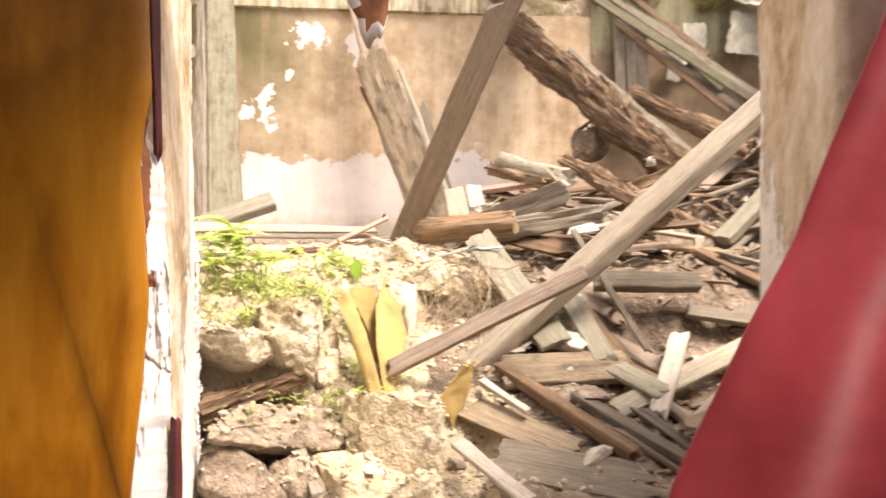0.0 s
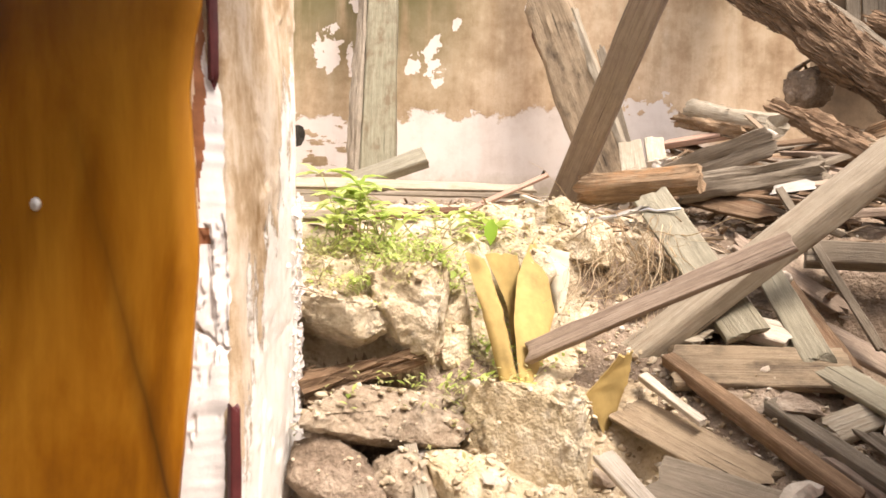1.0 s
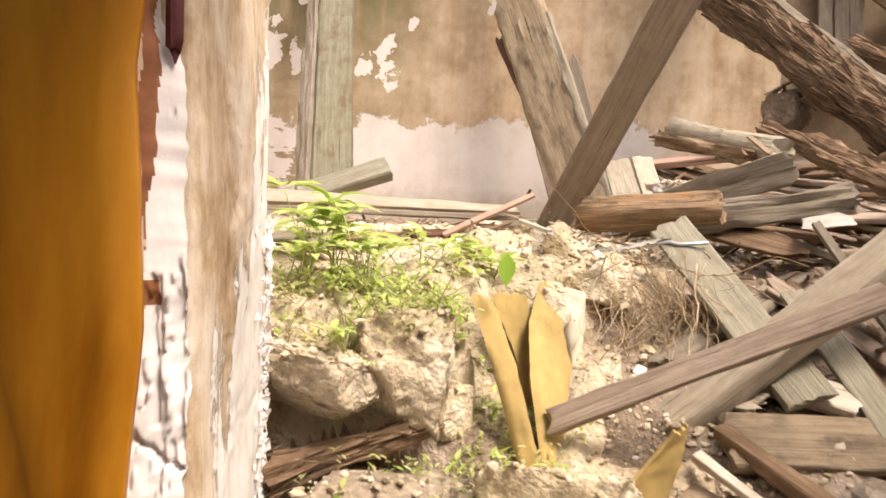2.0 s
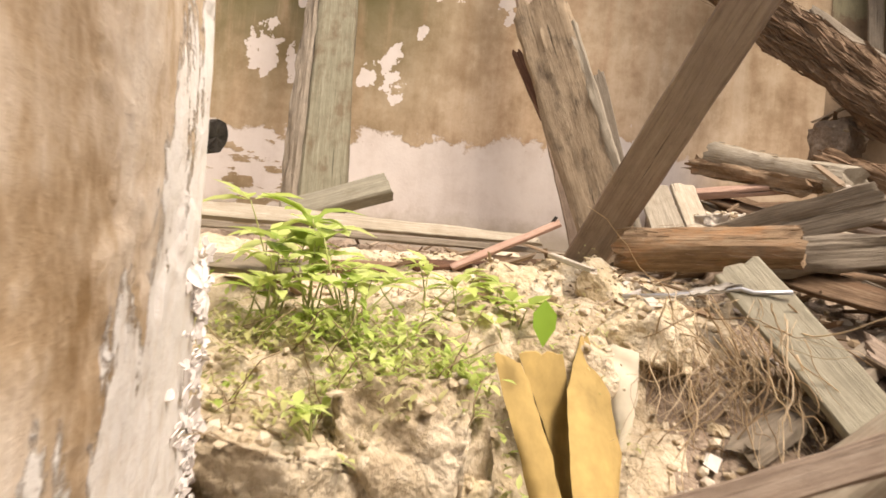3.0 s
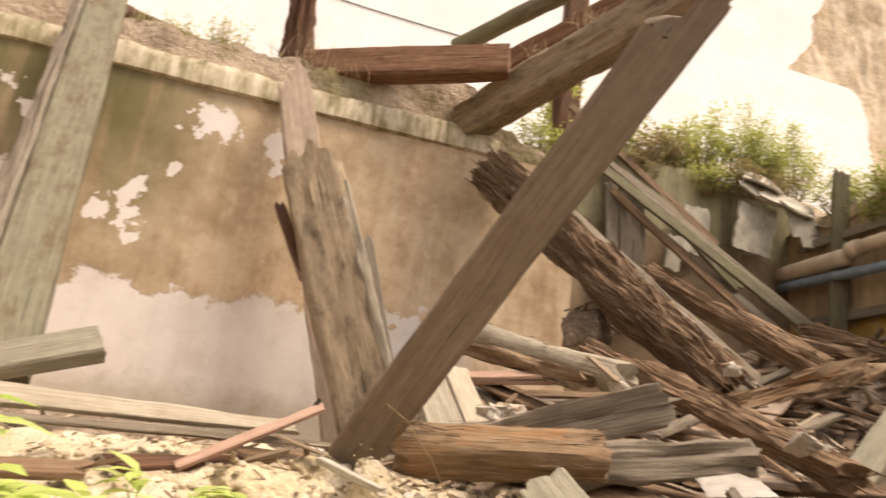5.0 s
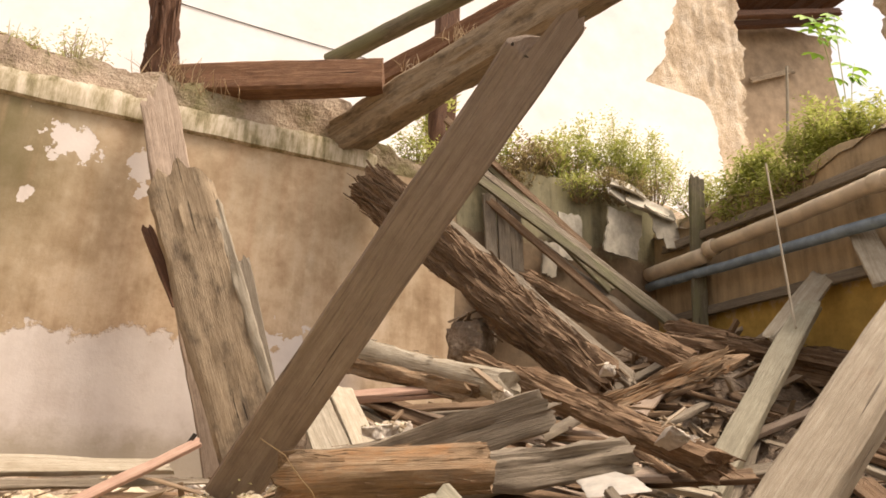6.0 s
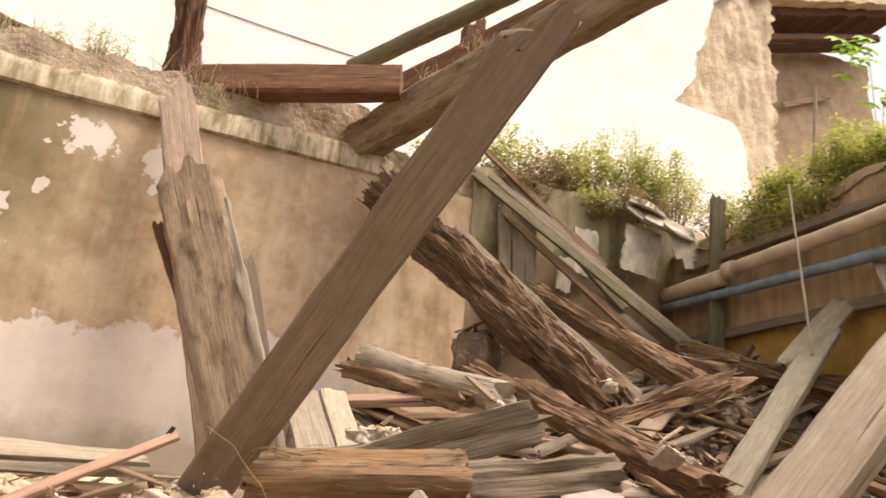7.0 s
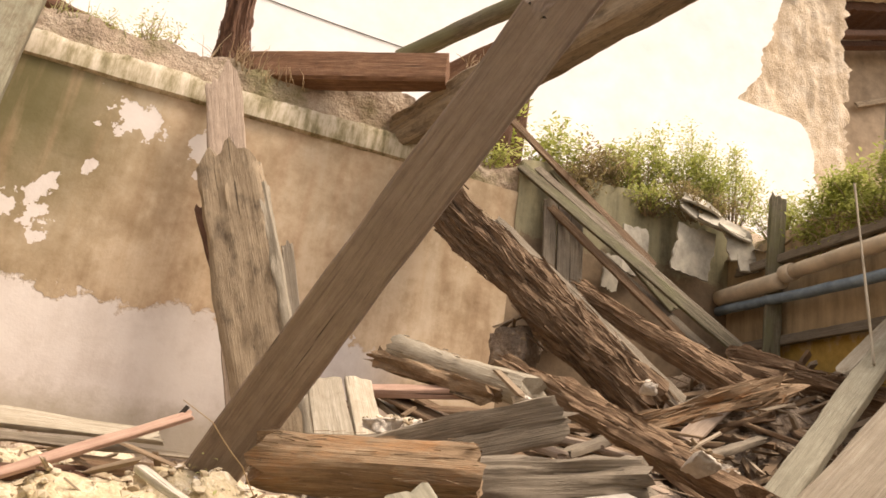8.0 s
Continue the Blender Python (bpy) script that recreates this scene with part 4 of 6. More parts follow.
glog = timber("grey_log", (0.42, 4.87, 2.05), (0.735, 4.04, 1.84), 0.125, 0.11, "pale", "weathered grey log with a broken end", "log", (0, -0.4, 1), rag=(0.05, 0.02), rough=0.006, groove=0.014, log=True)
dec = timber("decayed_log", (-0.1, 3.5, 1.525), (0.36, 3.35, 1.56), 0.122, 0.115, "orange", "decayed log with orange heartwood lying on the heap", "log", (0, -1, 0.5), rag=(0.04, 0.02), rough=0.011, groove=0.012, log=True, taper=0.95)
timber("pale_board", (0.13, 3.88, 1.52), (0.075, 4.3, 1.8), 0.125, 0.02, "pale", "pale board end sticking out of the heap", "board", (-0.1, -0.8, 0.8), rag=(0.01, 0.01))
timber("pale_board", (0.235, 3.93, 1.56), (0.2, 4.35, 1.825), 0.1, 0.02, "pale", "pale board end sticking out of the heap", "board", (0.1, -0.8, 0.8), rag=(0.01, 0.01))
timber("pink_board", (0.26, 4.5, 1.81), (0.60, 4.28, 1.845), 0.1, 0.035, "pink", "pink-brown sawn board in the heap", "board", (0, -0.4, 1), rag=(0.005, 0.03))
timber("splintered_board", (0.1, 3.82, 1.53), (0.62, 3.6, 1.72), 0.13, 0.035, "grey", "brown board with a splintered end", "board", (-0.15, -1, 0.0), rag=(0.02, 0.07), rough=0.01, groove=0.012)
timber("lower_board", (0.3, 3.5, 1.53), (0.78, 3.42, 1.61), 0.1, 0.07, "grey", "brown board wedged in the heap", "board", (-0.1, -1, 0.05), rag=(0.03, 0.05), rough=0.02, groove=0.015)
lrb = timber("long_rotten_board", (0.8, 4.5, 2.0), (1.12, 3.45, 1.6), 0.085, 0.06, "rot", "long rotten board sloping down the heap", "board", (-0.5, -0.5, 1), rag=(0.05, 0.05), rough=0.012, groove=0.035)
osp = timber("orange_splinter", (1.1, 4.02, 1.8), (1.58, 3.9, 2.0), 0.065, 0.04, "orange", "orange-brown splinter of rotten wood", "splinter", (0, -1, 0.4), rag=(0.08, 0.14), rough=0.012, groove=0.035)
rb1 = timber("rotten_beam", (1.42, 5.25, 2.62), (2.02, 4.66, 2.12), 0.11, 0.08, "rot", "rotten beam lying on the heap", "beam", (-0.2, -0.7, 0.8), rag=(0.05, 0.05), rough=0.01, groove=0.03)
rb2 = timber("rotten_beam", (2.18, 4.95, 2.32), (2.98, 4.35, 2.1), 0.15, 0.13, "rot", "rotten beam lying on the heap", "beam", (-0.4, -0.7, 0.8), rag=(0.06, 0.05), rough=0.016, groove=0.05)
timber("sloping_plank", (1.66, 4.14, 1.5), (2.72, 4.5, 2.46), 0.12, 0.06, "olive", "grey plank propped on the heap, dark at its end", "plank", (-0.7, -0.5, 0.5), rag=(0.01, 0.02))
timber("cross_board", (2.46, 4.5, 2.26), (2.9, 4.54, 2.66), 0.13, 0.03, "pale", "grey board lying under the sloping plank", "board", (-0.5, -0.6, 0.6), rag=(0.03, 0.05))
timber("cross_board", (2.66, 4.0, 2.46), (2.93, 4.3, 2.85), 0.12, 0.03, "pale", "grey board propped on the side wall", "board", (-0.7, -0.6, 0.3), rag=(0.02, 0.03))

# timbers on the wall head
timber("wall_top_plank", (-0.66, 5.98, 3.8), (0.56, 5.5, 3.875), 0.215, 0.14, "rust", "thick red-brown plank resting on the wall head", "plank", (-0.1, -1, 0.12), rag=(0.03, 0.005))
timber("wall_top_beam", (0.36, 6.02, 3.6), (1.7, 4.0, 4.16), 0.24, 0.2, "log", "square beam with grass tufts, jutting from the wall head", "beam", (-0.45, -0.7, -0.1), rag=(0.08, 0.03), rough=0.01, groove=0.02)
timber("dark_joist", (0.62, 6.2, 4.2), (1.6, 5.25, 4.68), 0.16, 0.12, "rust", "dark red-brown joist lying between rafter and beam", "joist", rag=(0.03, 0.03), groove=0.01)
timber("wall_top_rafter", (0.36, 6.42, 4.47), (1.6, 5.2, 4.95), 0.14, 0.13, "mossy", "round rafter lying above the wall", "rafter", rag=(0.03, 0.02), log=True)
ust = timber("upright_stump", (-0.735, 6.05, 3.62), (-0.80, 6.02, 4.75), 0.17, 0.15, "dark", "rotten dark post standing on the wall head", "post", rag=(0.02, 0.08), rough=0.012, groove=0.045, log=True)
timber("upright_stump", (1.16, 6.25, 3.5), (1.18, 6.2, 4.2), 0.13, 0.12, "dark", "short dark post behind the beam", "post", rag=(0.02, 0.03), rough=0.008, groove=0.02, log=True)
timber("notched_post", (1.45, 6.9, 4.0), (1.47, 6.9, 5.6), 0.2, 0.14, "dark", "dark notched post far behind the wall", "post", rag=(0.02, 0.05), fork=0.12)
timber("ridge_beam", (-2.6, 6.55, 4.35), (-1.05, 6.3, 3.86), 0.13, 0.12, "dark", "dark beam lying on the terrace", "beam", rag=(0.03, 0.05), groove=0.02, log=True)

# slats leaning in the corner
for a, b, w, lab in (((1.25, 5.93, 3.6), (2.62, 5.38, 2.45), 0.075, "mossy"), ((1.3, 5.97, 3.68), (2.7, 5.47, 2.5), 0.055, "grey"), ((1.166, 6.0, 3.96), (2.15, 5.74, 3.05), 0.055, "rot"), ((1.5, 5.94, 3.64), (2.25, 5.62, 2.75), 0.09, "mossy"), ((1.45, 5.9, 3.36), (2.25, 5.52, 2.55), 0.06, "rot"), ((1.85, 5.9, 3.1), (2.4, 5.5, 2.5), 0.06, "grey")):
    timber("leaning_board", a, b, w, 0.025, lab, "narrow dark mossy board leaning in the corner" if lab == "rot" else "narrow mossy grey-green board leaning in the corner", "board", (-0.4, -1, 0.5), group="boards leaning in the corner", rag=(0.02, 0.02))
for x in (1.5, 1.6, 1.69):
    timber("upright_board", (x, 5.83, 2.4), (x - 0.035, 5.9, 3.4), 0.085, 0.02, "grey", "upright grey board against the wall", "board", (0, -1, 0.1), group="upright boards", rag=(0.01, 0.02))
timber("thin_green_post", (2.84, 5.5, 2.4), (2.93, 5.52, 3.62), 0.1, 0.05, "mossy", "upright green-stained post before the pipes", "post", (-0.4, -1, 0), rag=(0.0, 0.05))

# the broken beam in the opening, its batten and loose boards in the front
timber("broken_beam", (1.42, 2.9, 2.1), (0.03, 2.75, 0.86), 0.12, 0.075, "dusty", "broken brown beam sloping across the rubble", "beam", (-0.5, -0.45, 0.7), rag=(0.02, 0.03))
timber("front_batten", (0.535, 2.53, 1.345), (-0.16, 2.6, 0.985), 0.062, 0.03, "brown", "brown batten with a sawn end lying on the broken beam", "batten", (-0.2, -0.9, 0.5), rag=(0.004, 0.02))
timber("wide_grey_board", (0.18, 3.26, 1.48), (0.46, 2.72, 1.06), 0.13, 0.025, "olive", "wide grey-green board sloping down beside the roots", "board", (-0.2, -0.6, 0.8), rag=(0.02, 0.01))
timber("thin_stick", (0.62, 3.25, 1.52), (0.86, 2.88, 1.02), 0.03, 0.02, "grey", "thin grey stick in the rubble", "stick", rag=(0.01, 0.02))
timber("pale_plank", (0.99, 2.88, 1.08), (0.765, 2.42, 0.87), 0.07, 0.022, "white", "pale broken plank on the rubble", "plank", (-0.3, -0.7, 0.7), rag=(0.03, 0.05))
timber("grey_plank", (1.3, 2.9, 1.05), (0.62, 2.45, 0.86), 0.08, 0.03, "pale", "long grey plank lying across the rubble", "plank", (0.1, -0.6, 0.8), rag=(0.01, 0.03))
timber("box_board", (0.69, 3.12, 1.29), (1.14, 3.08, 1.29), 0.08, 0.06, "grey", "short grey sawn board over a hollow", "board", (0, -1, 0.5), rag=(0.005, 0.005))
timber("white_batten", (0.165, 2.56, 0.945), (0.318, 2.4, 0.87), 0.034, 0.022, "white", "short white-painted batten end", "batten", (0.1, -0.5, 1), rag=(0.003, 0.003))
timber("front_lath", (0.075, 2.26, 0.8), (0.27, 1.98, 0.715), 0.05, 0.018, "white", "pale lath lying on the front rubble", "lath", (0.1, -0.5, 1), rag=(0.01, 0.01))
timber("dusty_plank", (0.14, 2.5, 0.85), (0.44, 2.26, 0.775), 0.13, 0.02, "log", "broad dusty brown plank lying flat in the rubble", "plank", (0.0, -0.45, 1), rag=(0.03, 0.04), rough=0.006)
timber("dusty_plank", (0.22, 2.22, 0.76), (0.62, 2.08, 0.73), 0.18, 0.02, "grey", "broad dusty brown plank lying flat in the rubble", "plank", (0.0, -0.4, 1), rag=(0.04, 0.05), rough=0.006)
timber("wide_board", (0.26, 2.64, 0.965), (0.72, 2.68, 0.985), 0.16, 0.03, "log", "wide brown board under the plaster slab", "board", (0.0, -0.55, 0.85), rag=(0.02, 0.02))
timber("plaster_board", (0.37, 2.86, 1.09), (0.585, 2.77, 1.05), 0.12, 0.035, "white", "pale plastered board with a bright edge", "board", (-0.1, -0.35, 1), rag=(0.01, 0.01))
timber("brown_rail", (0.24, 2.66, 0.98), (0.62, 2.18, 0.79), 0.045, 0.035, "rot", "long dark brown rail lying on the rubble", "rail", (0.2, -0.5, 0.9), rag=(0.01, 0.02))
timber("brown_rail", (0.5, 2.52, 0.9), (0.8, 2.12, 0.77), 0.05, 0.035, "grey", "long dark brown rail lying on the rubble", "rail", (0.2, -0.5, 0.9), rag=(0.02, 0.02))
timber("twisted_board", (0.53, 3.12, 1.3), (0.64, 2.7, 1.02), 0.085, 0.02, "olive", "pale grey-green board twisted down the heap", "board", (-0.2, -0.7, 0.7), rag=(0.02, 0.03))
timber("twisted_board", (0.57, 2.78, 1.03), (0.8, 2.51, 0.92), 0.095, 0.02, "olive", "pale grey-green board twisted down the heap", "board", (0.1, -0.6, 0.8), rag=(0.02, 0.04))
timber("grey_board", (1.1, 3.1, 1.16), (1.42, 3.0, 1.12), 0.07, 0.03, "grey", "grey board lying beside the hollow", "board", (0, -0.7, 0.8), rag=(0.02, 0.02))
timber("tan_board", (0.85, 2.3, 0.83), (1.15, 2.5, 0.88), 0.12, 0.025, "log", "tan board lying flat on the rubble", "board", (0, -0.5, 1), rag=(0.02, 0.03))
timber("white_splinter", (-0.3, 3.2, 1.475), (-0.2, 3.0, 1.445), 0.022, 0.012, "white", "thin white splinter on top of the mound", "splinter", (0.3, -0.5, 0.9), rag=(0.01, 0.01))
timber("white_splinter", (-0.475, 2.32, 0.83), (-0.35, 2.12, 0.68), 0.035, 0.012, "pale", "white-painted splinter in the rubble", "splinter", (0.3, -0.6, 0.8), rag=(0.03, 0.01))
timber("charred_stump", (-1.5, 3.0, 1.665), (-1.09, 2.855, 1.675), 0.08, 0.075, "char", "dark charred beam end sticking out behind the wall", "beam", rag=(0.0, 0.012), rough=0.006, groove=0.006, log=True)


timber("rotten_half_log", (0.33, 4.92, 2.0), (0.62, 4.12, 1.83), 0.08, 0.06, "orange", "orange rotten half log under the grey log", "log", (0, -0.4, 1), rag=(0.12, 0.04), rough=0.012, groove=0.03)
for ob, n, size, mat in ((rotlog, 1300, 0.17, M_ROT), (rb1, 300, 0.1, M_ROT), (rb2, 450, 0.1, M_ROT), (dec, 130, 0.045, M_ORANGE), (lrb, 120, 0.1, M_ROT), (osp, 110, 0.12, M_ORANGE), (ust, 160, 0.14, M_DARK), (glog, 60, 0.07, M_PALE)):
    shag(ob, n, size, mat, n, 0.09)
# dark scraps under the long board
for k, (a, b, w, m) in enumerate((((-1.05, 3.15, 1.38), (-0.75, 3.3, 1.4), 0.06, "rot"), ((-0.72, 3.42, 1.41), (-0.45, 3.72, 1.43), 0.05, "dark"), ((-1.2, 2.95, 1.38), (-0.9, 3.02, 1.38), 0.07, "grey"), ((-0.5, 3.75, 1.45), (-0.3, 3.9, 1.45), 0.05, "rot"))):
    timber("broken_board", a, b, w, 0.02, m, "dark board scrap lying behind the mound", "board", (0.1, -0.5, 1), "fallen boards", rag=(0.03, 0.04), groove=0.006)


# ---------------------------------------------------------------- stones, roots, foam
def ico(sub):
    bm = bmesh.new()
    bmesh.ops.create_icosphere(bm, subdivisions=sub, radius=1.0)
    v, f = [x.co.copy() for x in bm.verts], [tuple(q.index for q in p.verts) for p in bm.faces]
    bm.free()
    return v, f


ICO = {k: ico(k) for k in (1, 2, 3, 4, 5)}


LUMP_TOP = {}


def surf_h(x, y):
    """Height of the heap with the lumps that lie on it."""
    return max(ground_h(x, y), LUMP_TOP.get((round(x / 0.02), round(y / 0.02)), 0.0))


def lump(name, at, size, mat, seed, label, category="stone", sub=4, jag=0.45, rz=0.0, group="", tilt=0.0, facets=9):
    vs, fs = ICO[sub]
    verts = []
    rc = random.Random(seed)
    cuts = [(V(rc.gauss(0, 1), rc.gauss(0, 1), rc.gauss(0, 1)).normalized(), rc.uniform(0.45, 0.85)) for _ in range(facets)]
    for v in vs:
        d = 1 + jag * N(v.x * 1.3, v.y * 1.3, v.z * 1.3, seed) + jag * 0.5 * N(v.x * 3.2, v.y * 3.2, v.z * 3.2, seed + 2)
        if sub > 3:
            d += jag * 0.28 * N(v.x * 8, v.y * 8, v.z * 8, seed + 4) + jag * 0.13 * N(v.x * 19, v.y * 19, v.z * 19, seed + 6)
        q = V(*(math.copysign(abs(c) ** 0.75, c) for c in v)) * d
        for n, off in cuts:
            h = q.dot(n)
            if h > off:
                q = q - n * (h - off) * 0.9
        if sub > 3:
            q = q * (1 + 0.07 * N(v.x * 6, v.y * 6, v.z * 6, seed + 8) + 0.06 * N(v.x * 15, v.y * 15, v.z * 15, seed + 9) - 0.05 * abs(N(v.x * 27, v.y * 27, v.z * 27, seed + 10)))
        verts.append((q.x * size[0], q.y * size[1], q.z * size[2]))
    m = pose(*at, tilt, tilt * 0.7, rz)
    if sub > 3:
        for v in verts:
            q = m @ V(*v)
            key = (round(q.x / 0.02), round(q.y / 0.02))
            LUMP_TOP[key] = max(LUMP_TOP.get(key, 0.0), q.z)
    ob = part(name, verts, fs, mat, None, "", sub > 2, m)
    return tagged(ob, label, category, group)


M_CLOD = earth("mud_clod", (0.2, 0.145, 0.095), (0.42, 0.335, 0.24), (0.62, 0.53, 0.41), 22, moss=(0.12, 0.08, 0.05))
lump("adobe_block", (-0.135, 2.44, 0.725), (0.21, 0.16, 0.23), M_STONE, 3, "large cream block of broken adobe", rz=-12, sub=5, jag=0.3, facets=7)
lump("adobe_lump", (-0.27, 2.27, 0.66), (0.15, 0.13, 0.15), M_STONE, 5, "cream lump of broken adobe in the front", rz=60)
lump("adobe_lump", (-0.05, 2.2, 0.62), (0.15, 0.13, 0.13), M_STONE, 6, "cream lump of broken adobe in the front", rz=10)
lump("adobe_lump", (-0.45, 2.72, 0.98), (0.12, 0.13, 0.22), M_RUBBLE, 7, "crumbling adobe lump under the weeds", jag=0.3)
lump("adobe_lump", (-0.7, 2.42, 1.08), (0.21, 0.16, 0.13), M_RUBBLE, 8, "crumbling adobe lump under the weeds", rz=10, sub=5, jag=0.3)
lump("adobe_lump", (-0.5, 2.52, 1.09), (0.17, 0.14, 0.14), M_RUBBLE, 10, "crumbling adobe lump under the weeds", rz=15, sub=5, jag=0.3)
lump("adobe_lump", (-0.25, 2.95, 1.2), (0.17, 0.12, 0.12), M_RUBBLE, 16, "crumbling adobe lump at the mound edge", rz=40, jag=0.3)
lump("adobe_lump", (-0.05, 3.14, 1.28), (0.16, 0.12, 0.12), M_STONE, 17, "cream crumbling edge of the mound", rz=-20, jag=0.35)
lump("adobe_lump", (-0.43, 2.62, 0.98), (0.07, 0.06, 0.11), M_STONE, 18, "cream adobe lump hanging at the mound edge", rz=20, jag=0.4)
lump("adobe_lump", (-0.36, 3.3, 1.36), (0.15, 0.11, 0.08), M_STONE, 23, "cream crumbling lump on top of the mound", rz=20, jag=0.4)
lump("adobe_lump", (-0.15, 3.38, 1.38), (0.14, 0.1, 0.085), M_STONE, 24, "cream crumbling lump on top of the mound", rz=70, jag=0.4)
lump("adobe_lump", (-0.56, 3.16, 1.33), (0.13, 0.12, 0.07), M_STONE, 25, "cream crumbling lump on top of the mound", rz=-30, jag=0.4)
lump("adobe_lump", (-0.42, 3.02, 1.3), (0.12, 0.1, 0.07), M_RUBBLE, 26, "crumbling lump on top of the mound", rz=10, jag=0.4)
lump("adobe_lump", (-0.26, 3.62, 1.42), (0.12, 0.1, 0.07), M_STONE, 27, "cream crumbling lump at the foot of the beam", rz=45, jag=0.4)
lump("clod", (-0.54, 2.31, 0.84), (0.36, 0.17, 0.085), M_CLOD, 11, "flat grey-brown clod with bark on it", rz=64, tilt=14, sub=5, jag=0.3)
lump("clod", (-0.6, 2.12, 0.71), (0.16, 0.12, 0.12), M_SOIL, 12, "brown clod with dark stains in the front", rz=5)
lump("clod", (-0.42, 2.2, 0.66), (0.1, 0.09, 0.13), M_CLOD, 19, "grey-brown clod in the front", rz=25)
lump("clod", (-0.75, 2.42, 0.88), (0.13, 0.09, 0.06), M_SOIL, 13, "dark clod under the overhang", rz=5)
lump("plaster_slab", (0.6, 3.04, 1.2), (0.06, 0.05, 0.04), M_LIME, 15, "broken slab of white plaster", "plaster", rz=35)
for k, (x, y, z, q) in enumerate(((0.69, 3.98, 1.8, 0.035), (0.23, 3.84, 1.65, 0.05), (0.3, 3.9, 1.65, 0.035), (1.25, 4.2, 1.96, 0.03), (1.0, 3.48, 1.665, 0.045), (1.1, 3.52, 1.66, 0.03), (0.36, 4.05, 1.68, 0.04))):
    lump("plaster_lump", (x, y, z), (q * 1.3, q, q * 0.8), M_LIME, 70 + k, "white lump of plaster lying among the boards", "plaster", rz=40 * k, jag=0.5, group="plaster lumps")
lump("dark_stump", (1.12, 5.32, 2.24), (0.14, 0.12, 0.12), M_SOIL, 33, "dark brown stump end behind the rotten log", "stump", sub=4, jag=0.2, rz=40, facets=0)
root = timber("bark_root", (-0.74, 2.28, 0.89), (-0.47, 2.44, 0.985), 0.075, 0.05, "rot", "rotten root with a ragged end under the adobe", "root", (0, -0.6, 0.8), rag=(0.03, 0.05), rough=0.02, groove=0.03, log=True)
shag(root, 120, 0.07, M_ROT, 9)

rng = random.Random(5)
for k in range(70):
    x = rng.uniform(-0.75, 2.6)
    y = rng.uniform(2.1, 5.2)
    r = rng.uniform(0.018, 0.06) * (1.3 if y < 2.7 else 1.0)
    kind = rng.random()
    mat = M_STONE if (kind < 0.4 and x < 0.3) else M_LIME if kind < 0.55 else M_STONE2
    word = {"cream_adobe_lump": "cream adobe stone lying in the rubble", "lime_plaster_flake": "white plaster stone lying in the rubble"}.get(mat.name, "grey-brown clod lying in the rubble")
    lump("rubble_stone", (x, y, ground_h(x, y) + r * 0.25), (r * rng.uniform(0.8, 1.6), r, r * rng.uniform(0.5, 0.9)), mat, 40 + k, word, "stone", 2, 0.45, rng.uniform(0, 360), "loose stones", rng.uniform(-30, 30))


def scatter(name, count, seed, area, size, mat, label, shape="pebble", cat="rubble"):
    """Many small pieces lying on the heap, as one mesh."""
    r = random.Random(seed)
    vs, fs = ICO[1]
    verts, faces = [], []
    for _ in range(count):
        x, y = r.uniform(area[0], area[1]), area[2] + (area[3] - area[2]) * r.random() ** area[4]
        if shape == "stick" and math.hypot(x - 1.55, y - 3.9) < 0.32:
            continue
        s = size[0] + (size[1] - size[0]) * r.random() ** 2.5
        m = pose(x, y, surf_h(x, y) + s * 0.2, r.uniform(-35, 35), r.uniform(-35, 35), r.uniform(0, 360))
        b = len(verts)
        if shape == "pebble":
            k = (r.uniform(0.7, 1.5), 1.0, r.uniform(0.4, 0.9))
            for v in vs:
                j = r.uniform(0.7, 1.2)
                verts.append(m @ V(v.x * s * k[0] * j, v.y * s * k[1] * j, v.z * s * k[2] * j))
            faces += [tuple(b + i for i in f) for f in fs]
        else:
            L, w, t = s, s * r.uniform(0.06, 0.16), s * r.uniform(0.03, 0.07)
            if shape == "flake":
                w, t = s * r.uniform(0.5, 0.9), s * 0.12
            e = [r.uniform(0.55, 1.0) for _ in range(8)]
            i = 0
            for X in (-1, 1):
                for Y in (-1, 1):
                    for Z in (-1, 1):
                        verts.append(m @ V(X * L / 2 * e[i], Y * w / 2 * e[7 - i], Z * t / 2))
                        i += 1
            faces += [tuple(b + i for i in f) for f in ((0, 1, 3, 2), (4, 6, 7, 5), (0, 4, 5, 1), (2, 3, 7, 6), (0, 2, 6, 4), (1, 5, 7, 3))]
    ob = part(name, verts, faces, mat, None, "", False)
    return tagged(ob, label, cat, kind="stuff")


def chipmat(name, a, b, c):
    f = Mat(name, 0.9)
    geo = f.n.new("ShaderNodeNewGeometry").outputs["Random Per Island"]
    nz = f.noise(f.mapped((1, 1, 1)), 60, 4, 0.7)
    f.color(f.mix(f.math("MULTIPLY", nz, 0.5), f.ramp(geo, [(0.0, a), (0.5, b), (1.0, c)]), tuple(v * 0.4 for v in b)))
    return f.bump(nz, 0.5, 0.003).m


M_PEBBLE = chipmat("mixed_pebbles", (0.28, 0.2, 0.12), (0.46, 0.37, 0.25), (0.68, 0.6, 0.5))
M_CRUMB = chipmat("cream_crumbs", (0.42, 0.33, 0.21), (0.58, 0.48, 0.34), (0.72, 0.64, 0.5))
M_CHIPS = chipmat("wood_chips", (0.12, 0.07, 0.035), (0.27, 0.19, 0.12), (0.46, 0.38, 0.28))
M_FLAKES = chipmat("plaster_flakes", (0.5, 0.44, 0.36), (0.64, 0.58, 0.5), (0.76, 0.72, 0.67))
